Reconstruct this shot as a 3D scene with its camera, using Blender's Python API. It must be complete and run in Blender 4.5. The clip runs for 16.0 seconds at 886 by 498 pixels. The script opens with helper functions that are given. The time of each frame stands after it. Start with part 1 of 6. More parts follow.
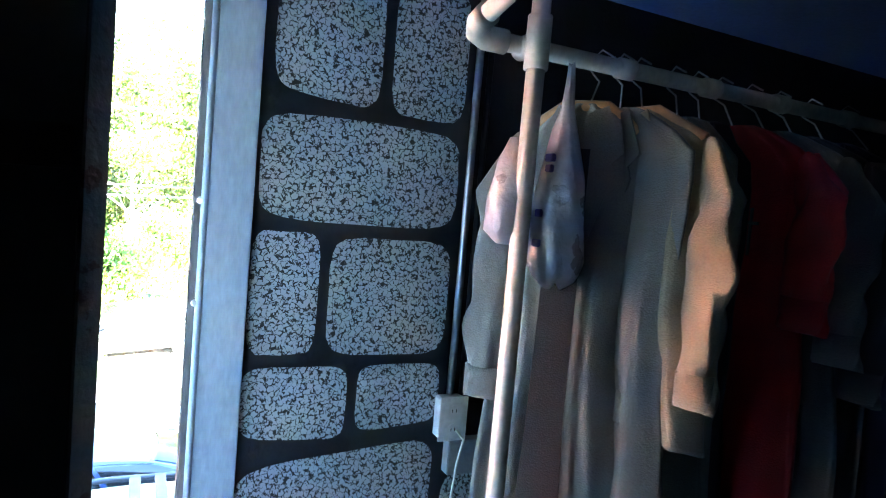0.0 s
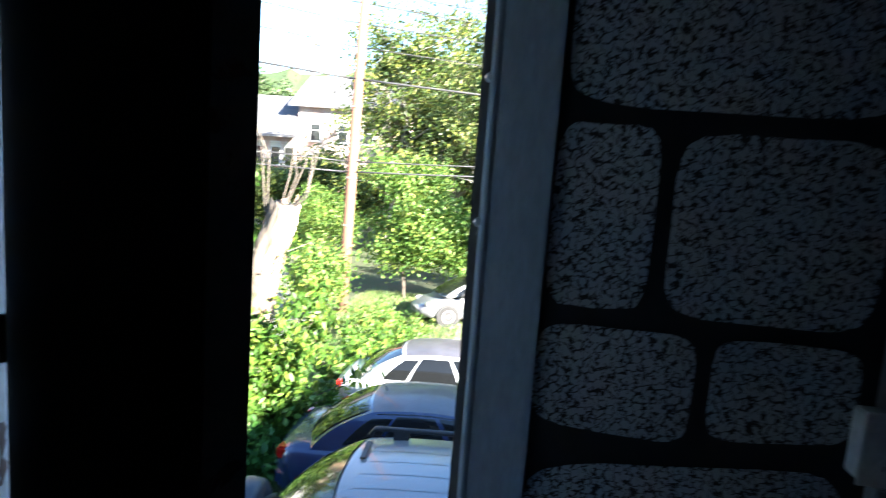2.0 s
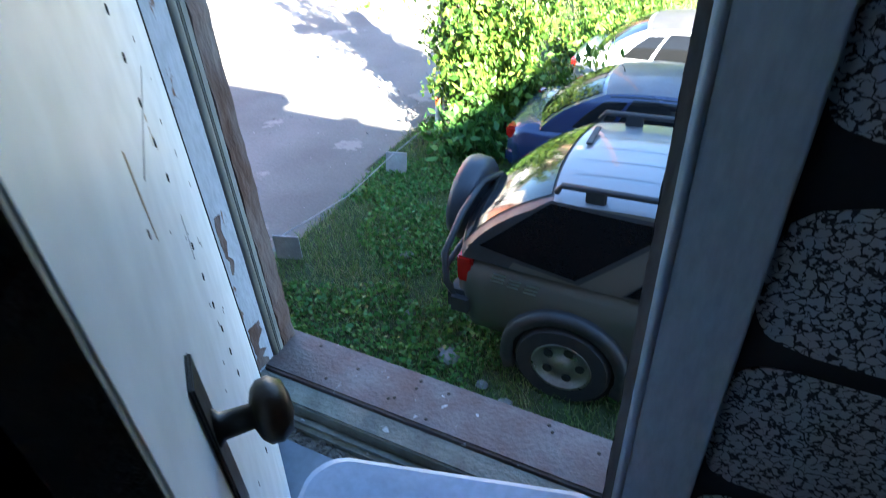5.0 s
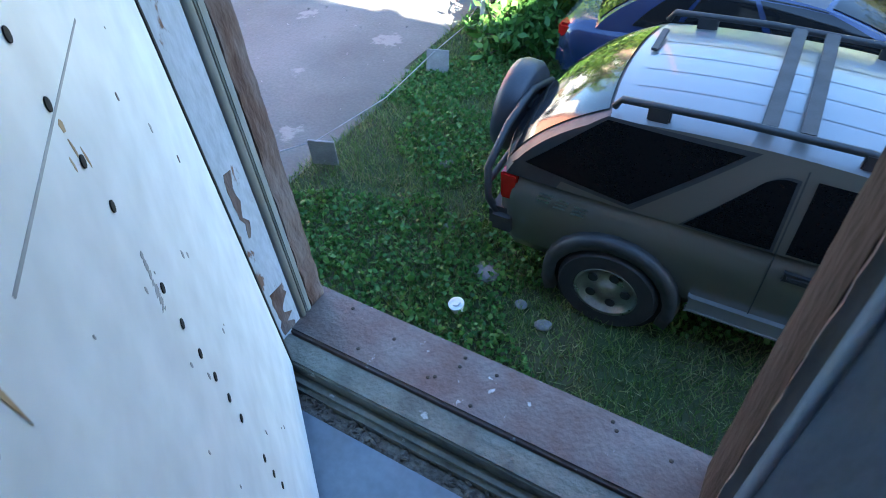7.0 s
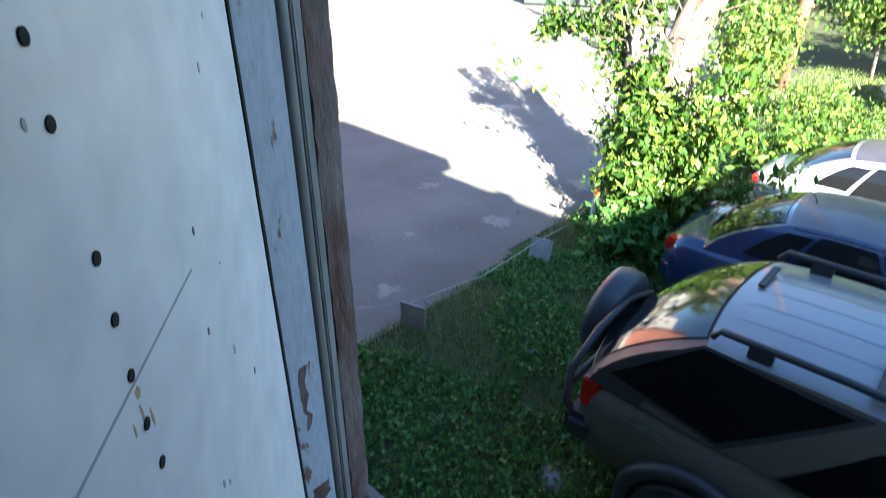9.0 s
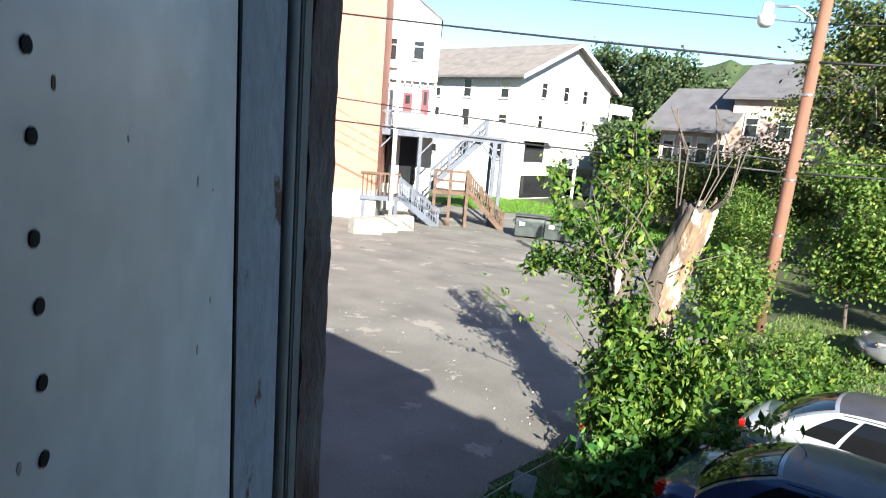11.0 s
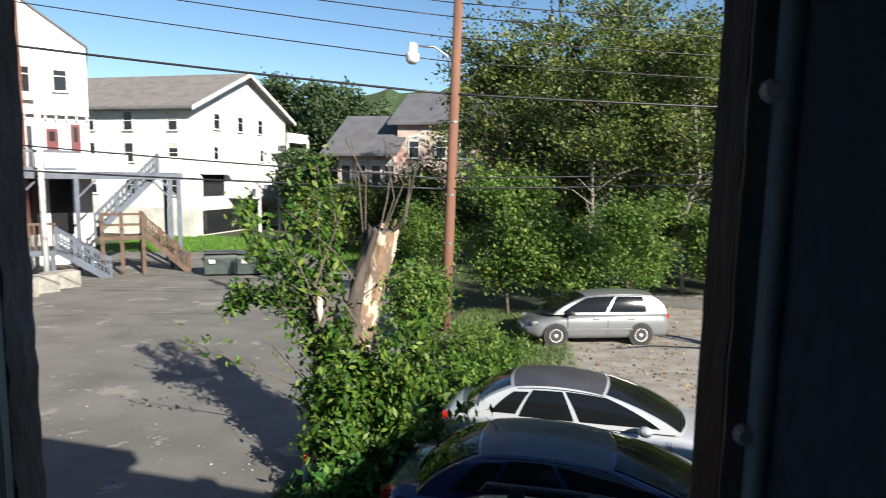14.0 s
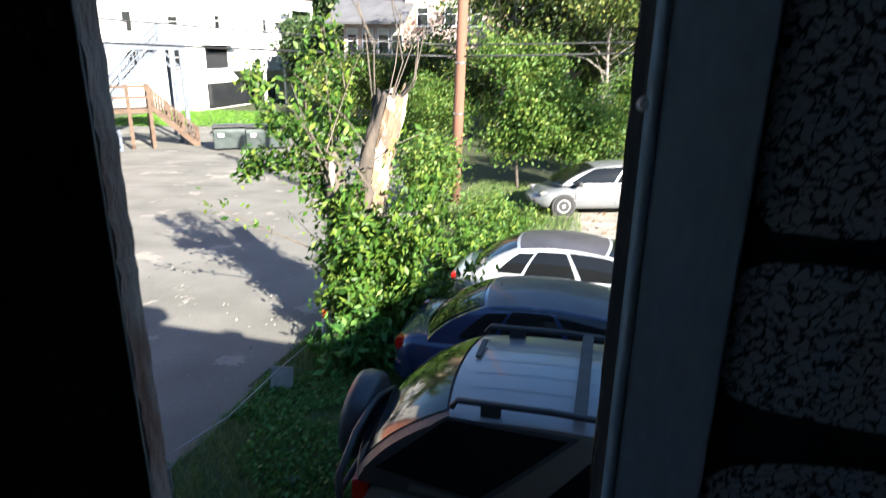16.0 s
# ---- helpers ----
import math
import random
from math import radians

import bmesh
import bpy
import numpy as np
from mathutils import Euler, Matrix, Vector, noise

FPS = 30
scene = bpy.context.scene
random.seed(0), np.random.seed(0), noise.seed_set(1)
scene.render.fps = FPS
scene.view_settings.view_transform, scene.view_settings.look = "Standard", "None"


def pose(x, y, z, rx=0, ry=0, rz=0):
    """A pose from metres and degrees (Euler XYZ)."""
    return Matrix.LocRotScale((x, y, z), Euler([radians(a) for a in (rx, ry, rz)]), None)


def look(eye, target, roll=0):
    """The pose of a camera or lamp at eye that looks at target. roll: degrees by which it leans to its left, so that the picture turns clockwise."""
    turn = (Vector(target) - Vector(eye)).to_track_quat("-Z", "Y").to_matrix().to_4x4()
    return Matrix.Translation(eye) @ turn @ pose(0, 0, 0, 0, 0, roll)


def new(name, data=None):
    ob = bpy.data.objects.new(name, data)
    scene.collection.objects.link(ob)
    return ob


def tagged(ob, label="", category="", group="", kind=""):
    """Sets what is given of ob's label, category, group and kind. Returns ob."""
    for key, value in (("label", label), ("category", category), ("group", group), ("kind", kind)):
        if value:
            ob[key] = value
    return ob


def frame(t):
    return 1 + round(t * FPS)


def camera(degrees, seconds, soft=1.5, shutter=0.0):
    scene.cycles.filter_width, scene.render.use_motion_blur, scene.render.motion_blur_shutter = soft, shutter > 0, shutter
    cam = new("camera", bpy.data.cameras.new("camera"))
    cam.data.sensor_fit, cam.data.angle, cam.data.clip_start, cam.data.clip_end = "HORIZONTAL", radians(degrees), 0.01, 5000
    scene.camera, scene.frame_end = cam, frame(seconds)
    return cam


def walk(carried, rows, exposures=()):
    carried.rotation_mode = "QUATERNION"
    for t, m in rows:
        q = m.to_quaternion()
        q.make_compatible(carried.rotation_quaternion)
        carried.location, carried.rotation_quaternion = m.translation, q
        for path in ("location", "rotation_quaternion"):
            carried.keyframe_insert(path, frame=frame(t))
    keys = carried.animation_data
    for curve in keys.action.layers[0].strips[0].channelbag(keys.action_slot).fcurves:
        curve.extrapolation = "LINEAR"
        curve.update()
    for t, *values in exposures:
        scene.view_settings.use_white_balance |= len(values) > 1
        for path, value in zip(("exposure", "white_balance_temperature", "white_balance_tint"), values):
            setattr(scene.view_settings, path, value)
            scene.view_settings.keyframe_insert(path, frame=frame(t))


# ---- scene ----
cam = camera(71.2, 16.0, soft=0.9, shutter=0.5)
PATH = [
    (0, (0.064, -0.057, 1.65), (0.919, 1.746, 1.521), 5.0),
    (0.5, (0.082, 0.104, 1.574), (0.961, 1.898, 1.497), 3.8),
    (1, (0.132, 0.244, 1.522), (0.802, 2.123, 1.374), 2.9),
    (1.5, (0.202, 0.368, 1.496), (0.417, 2.348, 1.319), 3.7),
    (2, (0.216, 0.447, 1.462), (0.023, 2.42, 1.2), 4.2),
    (2.5, (0.189, 0.526, 1.434), (-0.205, 2.458, 1.101), 3.1),
    (3, (0.169, 0.632, 1.413), (-0.387, 2.493, 0.936), 2.0),
    (3.5, (0.163, 0.691, 1.399), (-0.425, 2.463, 0.682), -0.2),
    (4, (0.182, 0.776, 1.38), (-0.553, 2.424, 0.516), -0.6),
    (4.5, (0.219, 0.818, 1.351), (-0.619, 2.313, 0.322), -2.6),
    (5, (0.219, 0.863, 1.316), (-0.543, 2.271, 0.118), -3.4),
    (5.2, (0.201, 0.886, 1.307), (-0.542, 2.261, 0.058), -3.8),
    (7.3, (0.038, 1.139, 1.271), (-0.766, 2.259, -0.178), -4.6),
    (7.5, (0.03, 1.155, 1.277), (-0.849, 2.241, -0.154), -4.0),
    (8, (0.025, 1.187, 1.299), (-0.971, 2.298, -0.033), -2.0),
    (8.5, (0.026, 1.193, 1.33), (-1.074, 2.369, 0.144), -0.1),
    (9, (0.029, 1.188, 1.367), (-1.151, 2.442, 0.35), 0.4),
    (9.5, (0.031, 1.19, 1.371), (-1.228, 2.509, 0.549), 1.8),
    (10, (0.022, 1.167, 1.446), (-1.304, 2.527, 0.818), 3.4),
    (10.2, (0.03, 1.193, 1.423), (-1.327, 2.558, 0.879), 3.8),
    (12.3, (0.034, 1.123, 1.545), (-1.129, 2.733, 1.313), 1.3),
    (12.5, (0.038, 1.096, 1.544), (-1.048, 2.759, 1.304), 1.2),
    (13, (0.057, 1.081, 1.55), (-0.826, 2.858, 1.303), 1.5),
    (13.5, (0.05, 1.072, 1.557), (-0.672, 2.923, 1.329), 1.5),
    (14, (0.063, 1.056, 1.559), (-0.452, 2.974, 1.317), 1.0),
    (14.5, (0.069, 1.026, 1.525), (-0.352, 2.952, 1.187), 1.0),
    (15, (0.122, 0.944, 1.511), (-0.288, 2.863, 1.123), 1.2),
    (15.5, (0.154, 0.853, 1.481), (-0.286, 2.746, 1.008), 1.7),
    (16, (0.147, 0.81, 1.429), (-0.37, 2.637, 0.802), 0.8),
]
EXPOSURES = [(0.0, 7.85), (0.5, 7.35), (1.0, 6.2), (1.5, 4.4), (2.0, 3.95), (2.5, 3.75), (3.5, 3.8), (4.2, 3.9), (5.0, 4.6), (7.5, 4.75), (8.5, 4.3), (9.0, 3.7),
             (10.2, 2.65), (12.3, 1.55), (14.0, 1.3), (14.5, 1.35), (15.0, 1.65), (15.5, 2.0), (16.0, 2.6)]
walk(cam, [(t, look(eye, target, roll)) for t, eye, target, roll in PATH], EXPOSURES)

# ---- world and sun ----
SUN_UP = radians(27)
SUN_WAY = Vector((0.785 * math.cos(SUN_UP), -0.62 * math.cos(SUN_UP), math.sin(SUN_UP))).normalized()
world = bpy.data.worlds.new("sky")
scene.world = world
world.use_nodes = True
wn = world.node_tree.nodes
sky = wn.new("ShaderNodeTexSky")
sky.sky_type, sky.sun_disc = "NISHITA", False
sky.air_density, sky.dust_density, sky.ozone_density = 1.0, 0.1, 3.0
sky.sun_elevation, sky.sun_rotation = SUN_UP, math.atan2(SUN_WAY.x, SUN_WAY.y)
wn["Background"].inputs["Strength"].default_value = 0.058
deep = wn.new("ShaderNodeHueSaturation")
deep.inputs["Saturation"].default_value = 1.1
world.node_tree.links.new(sky.outputs[0], deep.inputs["Color"])
world.node_tree.links.new(deep.outputs[0], wn["Background"].inputs["Color"])
sun = new("sun", bpy.data.lights.new("sun", "SUN"))
sun.data.energy, sun.data.angle, sun.data.color = 4.8, radians(0.53), (1.0, 0.93, 0.82)
sun.matrix_world = look(SUN_WAY * 50, (0, 0, 0))


# ---- materials ----
def mat(name, color, rough=0.7, metal=0.0, color2=None, scale=8.0, fine=60.0, bump=0.15, spots=None, spot_at=0.62, spot_scale=3.0, stretch=(1, 1, 1), spec=0.5, piece=0.0, coat=0.0):
    """A surface with two scales of colour change, optional spots of a second coat, and fine relief."""
    m = bpy.data.materials.new(name)
    m.use_nodes = True
    n, l = m.node_tree.nodes, m.node_tree.links
    b = n["Principled BSDF"]
    b.inputs["Metallic"].default_value, b.inputs["Specular IOR Level"].default_value = metal, spec
    b.inputs["Coat Weight"].default_value = coat
    co = n.new("ShaderNodeTexCoord")
    mp = n.new("ShaderNodeMapping")
    mp.inputs["Scale"].default_value = stretch
    l.new(co.outputs["Object"], mp.inputs["Vector"])
    big, small = n.new("ShaderNodeTexNoise"), n.new("ShaderNodeTexNoise")
    big.inputs["Scale"].default_value, big.inputs["Detail"].default_value = scale, 4
    small.inputs["Scale"].default_value, small.inputs["Detail"].default_value = fine, 3
    for t in (big, small):
        l.new(mp.outputs[0], t.inputs["Vector"])
    mix = n.new("ShaderNodeMixRGB")
    mix.inputs[1].default_value = (*color, 1)
    mix.inputs[2].default_value = (*(color2 or [c * 0.72 for c in color]), 1)
    ramp = n.new("ShaderNodeValToRGB")
    ramp.color_ramp.elements[0].position, ramp.color_ramp.elements[1].position = 0.35, 0.68
    l.new(big.outputs[0], ramp.inputs[0])
    l.new(ramp.outputs[0], mix.inputs[0])
    grain = n.new("ShaderNodeMixRGB")
    grain.blend_type = "MULTIPLY"
    grain.inputs[0].default_value = 0.35
    l.new(mix.outputs[0], grain.inputs[1])
    gr = n.new("ShaderNodeValToRGB")
    gr.color_ramp.elements[0].position, gr.color_ramp.elements[1].position = 0.3, 0.7
    gr.color_ramp.elements[0].color = (0.45, 0.45, 0.45, 1)
    l.new(small.outputs[0], gr.inputs[0])
    l.new(gr.outputs[0], grain.inputs[2])
    last = grain.outputs[0]
    if spots:
        sp = n.new("ShaderNodeTexNoise")
        sp.inputs["Scale"].default_value, sp.inputs["Detail"].default_value, sp.inputs["Roughness"].default_value = spot_scale, 6, 0.65
        l.new(mp.outputs[0], sp.inputs["Vector"])
        sr = n.new("ShaderNodeValToRGB")
        sr.color_ramp.elements[0].position, sr.color_ramp.elements[1].position = spot_at, spot_at + 0.03
        l.new(sp.outputs[0], sr.inputs[0])
        sm = n.new("ShaderNodeMixRGB")
        l.new(sr.outputs[0], sm.inputs[0])
        l.new(last, sm.inputs[1])
        sm.inputs[2].default_value = (*spots, 1)
        last = sm.outputs[0]
    if piece:
        oi = n.new("ShaderNodeObjectInfo")
        hs = n.new("ShaderNodeHueSaturation")
        mr = n.new("ShaderNodeMapRange")
        mr.inputs["To Min"].default_value, mr.inputs["To Max"].default_value = 1 - piece, 1 + piece
        l.new(oi.outputs["Random"], mr.inputs[0])
        l.new(mr.outputs[0], hs.inputs["Value"])
        l.new(last, hs.inputs["Color"])
        last = hs.outputs[0]
    l.new(last, b.inputs["Base Color"])
    rr = n.new("ShaderNodeMapRange")
    rr.inputs["To Min"].default_value, rr.inputs["To Max"].default_value = max(rough - 0.1, 0.02), min(rough + 0.1, 1)
    l.new(big.outputs[0], rr.inputs[0])
    l.new(rr.outputs[0], b.inputs["Roughness"])
    if bump:
        bp = n.new("ShaderNodeBump")
        bp.inputs["Strength"].default_value, bp.inputs["Distance"].default_value = bump, 0.01
        l.new(small.outputs[0], bp.inputs["Height"])
        l.new(bp.outputs[0], b.inputs["Normal"])
    return m


def leafmat(name, dark, light, yellow, trans=0.35):
    """Leaves that differ from clump to clump, with light shining through them."""
    m = bpy.data.materials.new(name)
    m.use_nodes = True
    n, l = m.node_tree.nodes, m.node_tree.links
    b = n["Principled BSDF"]
    geo = n.new("ShaderNodeNewGeometry")
    ramp = n.new("ShaderNodeValToRGB")
    e = ramp.color_ramp.elements
    e[0].color, e[1].color = (*dark, 1), (*yellow, 1)
    mid = e.new(0.6)
    mid.color = (*light, 1)
    e[2].position = 1.0
    l.new(geo.outputs["Random Per Island"], ramp.inputs[0])
    l.new(ramp.outputs[0], b.inputs["Base Color"])
    b.inputs["Roughness"].default_value = 0.5
    b.inputs["Specular IOR Level"].default_value = 0.35
    tr = n.new("ShaderNodeBsdfTranslucent")
    l.new(ramp.outputs[0], tr.inputs["Color"])
    ms = n.new("ShaderNodeMixShader")
    ms.inputs[0].default_value = trans
    l.new(b.outputs[0], ms.inputs[1])
    l.new(tr.outputs[0], ms.inputs[2])
    l.new(ms.outputs[0], n["Material Output"].inputs[0])
    return m


M_TRIM = mat("blue white paint", (0.4, 0.48, 0.54), 0.45, spots=(0.33, 0.4, 0.44), spot_at=0.72, spot_scale=6, bump=0.06, scale=3, fine=90, stretch=(1, 1, 0.3))
M_TRIMWORN = mat("worn blue paint", (0.42, 0.48, 0.56), 0.6, color2=(0.36, 0.42, 0.5), spots=(0.15, 0.085, 0.06), spot_at=0.6, spot_scale=7, bump=0.2, scale=4, fine=60, stretch=(1.6, 1.6, 0.5))
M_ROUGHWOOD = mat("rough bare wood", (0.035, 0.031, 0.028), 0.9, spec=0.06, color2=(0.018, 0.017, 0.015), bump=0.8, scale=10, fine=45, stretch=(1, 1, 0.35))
M_RUSTWOOD = mat("split reddish wood", (0.085, 0.045, 0.035), 0.9, color2=(0.2, 0.18, 0.18), bump=0.9, scale=14, fine=60, stretch=(1, 1, 0.3))
M_DOOROUT = mat("white door paint", (0.76, 0.78, 0.8), 0.4, color2=(0.7, 0.73, 0.75), bump=0.03, scale=2.0, fine=14, spots=(0.55, 0.49, 0.36), spot_at=0.71, spot_scale=9)
M_DOORIN = mat("dark green door paint", (0.055, 0.06, 0.045), 0.6, color2=(0.035, 0.04, 0.03), bump=0.1, scale=3)
M_DOOREDGE = mat("worn door edge", (0.24, 0.23, 0.2), 0.7, spots=(0.1, 0.06, 0.04), spot_at=0.6, spot_scale=12, bump=0.4)
M_BLACK = mat("black wall paint", (0.012, 0.012, 0.013), 0.55, bump=0.15, scale=5)
M_CEIL = mat("blue ceiling paint", (0.1, 0.155, 0.35), 0.6, color2=(0.075, 0.12, 0.29), bump=0.1, scale=2)
M_FLOOR = mat("blue grey floor paint", (0.2, 0.24, 0.29), 0.45, bump=0.08, scale=4, fine=40, spots=(0.1, 0.09, 0.08), spot_at=0.7, spot_scale=7)
M_DARKROOM = mat("dark room paint", (0.03, 0.032, 0.036), 0.8, bump=0.1)
M_SILLRED = mat("worn red sill paint", (0.12, 0.075, 0.065), 0.75, color2=(0.17, 0.15, 0.145), spots=(0.34, 0.33, 0.33), spot_at=0.64, spot_scale=22, bump=0.35, scale=9, fine=80)
M_SILLGREY = mat("weathered grey board", (0.2, 0.2, 0.17), 0.9, color2=(0.12, 0.12, 0.1), bump=0.6, scale=12, fine=70, spots=(0.36, 0.36, 0.34), spot_at=0.64, spot_scale=16)
M_DEBRIS = mat("crumbled dirt", (0.1, 0.085, 0.07), 1, color2=(0.2, 0.18, 0.16), bump=1, scale=30, fine=90)
M_SIDING = mat("white siding", (0.6, 0.6, 0.59), 0.6, color2=(0.54, 0.55, 0.55), bump=0.05, scale=0.5, fine=6)
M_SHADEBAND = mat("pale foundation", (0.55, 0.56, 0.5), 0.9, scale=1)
M_ROOF = mat("grey brown shingles", (0.2, 0.18, 0.165), 0.9, color2=(0.14, 0.13, 0.125), bump=0.5, scale=1.2, fine=5)
M_DARKROOF = mat("dark slate", (0.12, 0.12, 0.13), 0.8, scale=1)
M_BRICK = mat("orange painted brick", (0.5, 0.2, 0.14), 0.85, color2=(0.42, 0.17, 0.12), bump=0.3, scale=1.5, fine=9)
M_GLASSDARK = mat("dark window glass", (0.02, 0.022, 0.025), 0.08, bump=0, scale=1)
M_GLASSCAR = mat("tinted car glass", (0.008, 0.009, 0.01), 0.04, bump=0, scale=1, spec=0.35)
M_GLASSTINT = mat("deep tinted car glass", (0.004, 0.004, 0.0045), 0.06, bump=0, scale=1, spec=0.12)
M_HOLE = mat("deep black", (0.004, 0.004, 0.004), 0.9, bump=0)
M_GREYMOULD = mat("weathered grey moulding", (0.17, 0.18, 0.17), 0.8, color2=(0.3, 0.32, 0.33), bump=0.4, scale=9, fine=50, stretch=(1, 1, 0.2))
M_GREYWOOD = mat("blue grey deck paint", (0.11, 0.13, 0.165), 0.7, bump=0.2, scale=2)
M_BROWNWOOD = mat("brown lumber", (0.12, 0.075, 0.05), 0.8, bump=0.3, scale=3)
M_RED = mat("red door paint", (0.13, 0.01, 0.02), 0.5)
M_CONCRETE = mat("old concrete", (0.34, 0.33, 0.29), 0.95, color2=(0.22, 0.21, 0.19), bump=0.6, scale=2.5, fine=20)
M_DUMP = mat("dark green steel", (0.06, 0.08, 0.075), 0.5, color2=(0.08, 0.095, 0.095), scale=3, spots=(0.2, 0.16, 0.13), spot_at=0.7)
M_BARK = mat("grey bark", (0.13, 0.105, 0.085), 0.95, color2=(0.07, 0.06, 0.05), bump=1, scale=9, fine=40, stretch=(1, 1, 0.25))
M_BAREWOOD = mat("bare broken wood", (0.27, 0.17, 0.1), 0.9, color2=(0.14, 0.105, 0.08), bump=1.0, scale=6, fine=35, stretch=(1, 1, 0.3), spots=(0.5, 0.42, 0.33), spot_at=0.52, spot_scale=5)
M_POLE = mat("creosote pole wood", (0.2, 0.095, 0.06), 0.9, color2=(0.14, 0.07, 0.045), bump=0.5, scale=5, fine=30, stretch=(1, 1, 0.1))
M_WIRE = mat("black cable", (0.02, 0.02, 0.022), 0.5, bump=0)
M_STEEL = mat("galvanised steel", (0.5, 0.51, 0.52), 0.35, 0.9, bump=0.05)
M_PVC = mat("yellowed white pipe", (0.62, 0.57, 0.46), 0.4, bump=0.03, scale=4)
M_WHITEPL = mat("white plastic", (0.72, 0.72, 0.7), 0.4, bump=0.02)
M_BRASS = mat("dark bronze", (0.055, 0.042, 0.032), 0.4, 0.7, bump=0.1, scale=20)
M_RUBBER = mat("black rubber", (0.018, 0.018, 0.019), 0.75, bump=0.3, fine=120)
M_PLASTBLK = mat("black trim plastic", (0.025, 0.026, 0.028), 0.55, bump=0.05)
M_LAMPRED = mat("red tail lamp", (0.5, 0.012, 0.01), 0.12, bump=0)
M_CHROME = mat("bright alloy", (0.5, 0.5, 0.5), 0.3, 0.9, bump=0.02)
M_LEAF_BUSH = leafmat("shrub leaves", (0.02, 0.06, 0.01), (0.065, 0.15, 0.02), (0.17, 0.23, 0.035), 0.35)
M_LEAF_TREE = leafmat("maple leaves", (0.018, 0.04, 0.009), (0.075, 0.12, 0.024), (0.2, 0.2, 0.045), 0.3)
M_LEAF_LIGHT = leafmat("light green leaves", (0.045, 0.1, 0.02), (0.09, 0.18, 0.03), (0.2, 0.24, 0.05), 0.4)
M_LEAF_FAR = leafmat("far leaves", (0.025, 0.055, 0.02), (0.045, 0.08, 0.028), (0.07, 0.09, 0.035), 0.25)
M_GRASS = leafmat("grass blades", (0.05, 0.11, 0.02), (0.12, 0.2, 0.05), (0.26, 0.26, 0.13), 0.3)
M_CLOVER = leafmat("ground weeds", (0.028, 0.098, 0.020), (0.063, 0.182, 0.035), (0.126, 0.238, 0.056), 0.3)


# ---- building helpers ----
def part(name, bm, material, parent=None, label="", smooth=False):
    me = bpy.data.meshes.new(name)
    bmesh.ops.recalc_face_normals(bm, faces=bm.faces)
    bm.to_mesh(me)
    bm.free()
    for p in me.polygons:
        p.use_smooth = smooth
    me.materials.append(material)
    ob = new(name, me)
    if parent:
        ob.parent = parent
    if label:
        ob["label"] = label
    return ob


def empty(name, m, label, category, group="", kind=""):
    ob = new(name)
    ob.matrix_world = m
    return tagged(ob, label, category, group, kind)


def box(bm, x0, x1, y0, y1, z0, z1, m=None, bevel=0.0):
    """A box added to bm; bevelled on all edges where bevel is given."""
    b = bmesh.new()
    bmesh.ops.create_cube(b, size=1)
    for v in b.verts:
        v.co = Vector((x0 + (v.co.x + 0.5) * (x1 - x0), y0 + (v.co.y + 0.5) * (y1 - y0), z0 + (v.co.z + 0.5) * (z1 - z0)))
    if bevel:
        bmesh.ops.bevel(b, geom=b.edges[:], offset=bevel, segments=2, affect="EDGES", clamp_overlap=True)
    merge(bm, b, m)
    return bm


def merge(bm, b, m=None):
    if m is not None:
        b.transform(m)
    me = bpy.data.meshes.new("tmp")
    b.to_mesh(me)
    b.free()
    bm.from_mesh(me)
    bpy.data.meshes.remove(me)


def bx(*a, **k):
    return box(bmesh.new(), *a, **k)


def tube(bm, pts, radii, seg=10, caps=True):
    """A round tapered tube through the points."""
    rings = []
    pts = [Vector(p) for p in pts]
    if not hasattr(radii, "__len__"):
        radii = [radii] * len(pts)
    side = None
    for i, p in enumerate(pts):
        d = (pts[min(i + 1, len(pts) - 1)] - pts[max(i - 1, 0)]).normalized()
        if side is None:
            side = d.orthogonal().normalized()
        side = (side - d * side.dot(d)).normalized()
        up = d.cross(side)
        rings.append([bm.verts.new(p + (side * math.cos(a) + up * math.sin(a)) * radii[i]) for a in [2 * math.pi * k / seg for k in range(seg)]])
    for a, b in zip(rings, rings[1:]):
        for k in range(seg):
            bm.faces.new((a[k], a[(k + 1) % seg], b[(k + 1) % seg], b[k]))
    if caps:
        bm.faces.new(rings[0][::-1])
        bm.faces.new(rings[-1])
    return bm


def prism(bm, outline, depth, m=None):
    """A flat outline in x, y pushed to z = depth."""
    b = bmesh.new()
    f = b.faces.new([b.verts.new((p[0], p[1], 0)) for p in outline])
    r = bmesh.ops.extrude_face_region(b, geom=[f])
    for v in r["geom"]:
        if isinstance(v, bmesh.types.BMVert):
            v.co.z += depth
    merge(bm, b, m)
    return bm


def lathe(bm, profile, seg=20, m=None):
    """A turned shape round z from (radius, height) pairs."""
    b = bmesh.new()
    rings = [[b.verts.new((r * math.cos(2 * math.pi * k / seg), r * math.sin(2 * math.pi * k / seg), z)) for k in range(seg)] for r, z in profile]
    for p, q in zip(rings, rings[1:]):
        for k in range(seg):
            b.faces.new((p[k], p[(k + 1) % seg], q[(k + 1) % seg], q[k]))
    b.faces.new(rings[0][::-1])
    b.faces.new(rings[-1])
    merge(bm, b, m)
    return bm


def ground_z(x, y):
    d = -0.37 * x + 0.93 * y
    return -2.75 - 0.045 * min(max(d - 5.5, 0), 30)


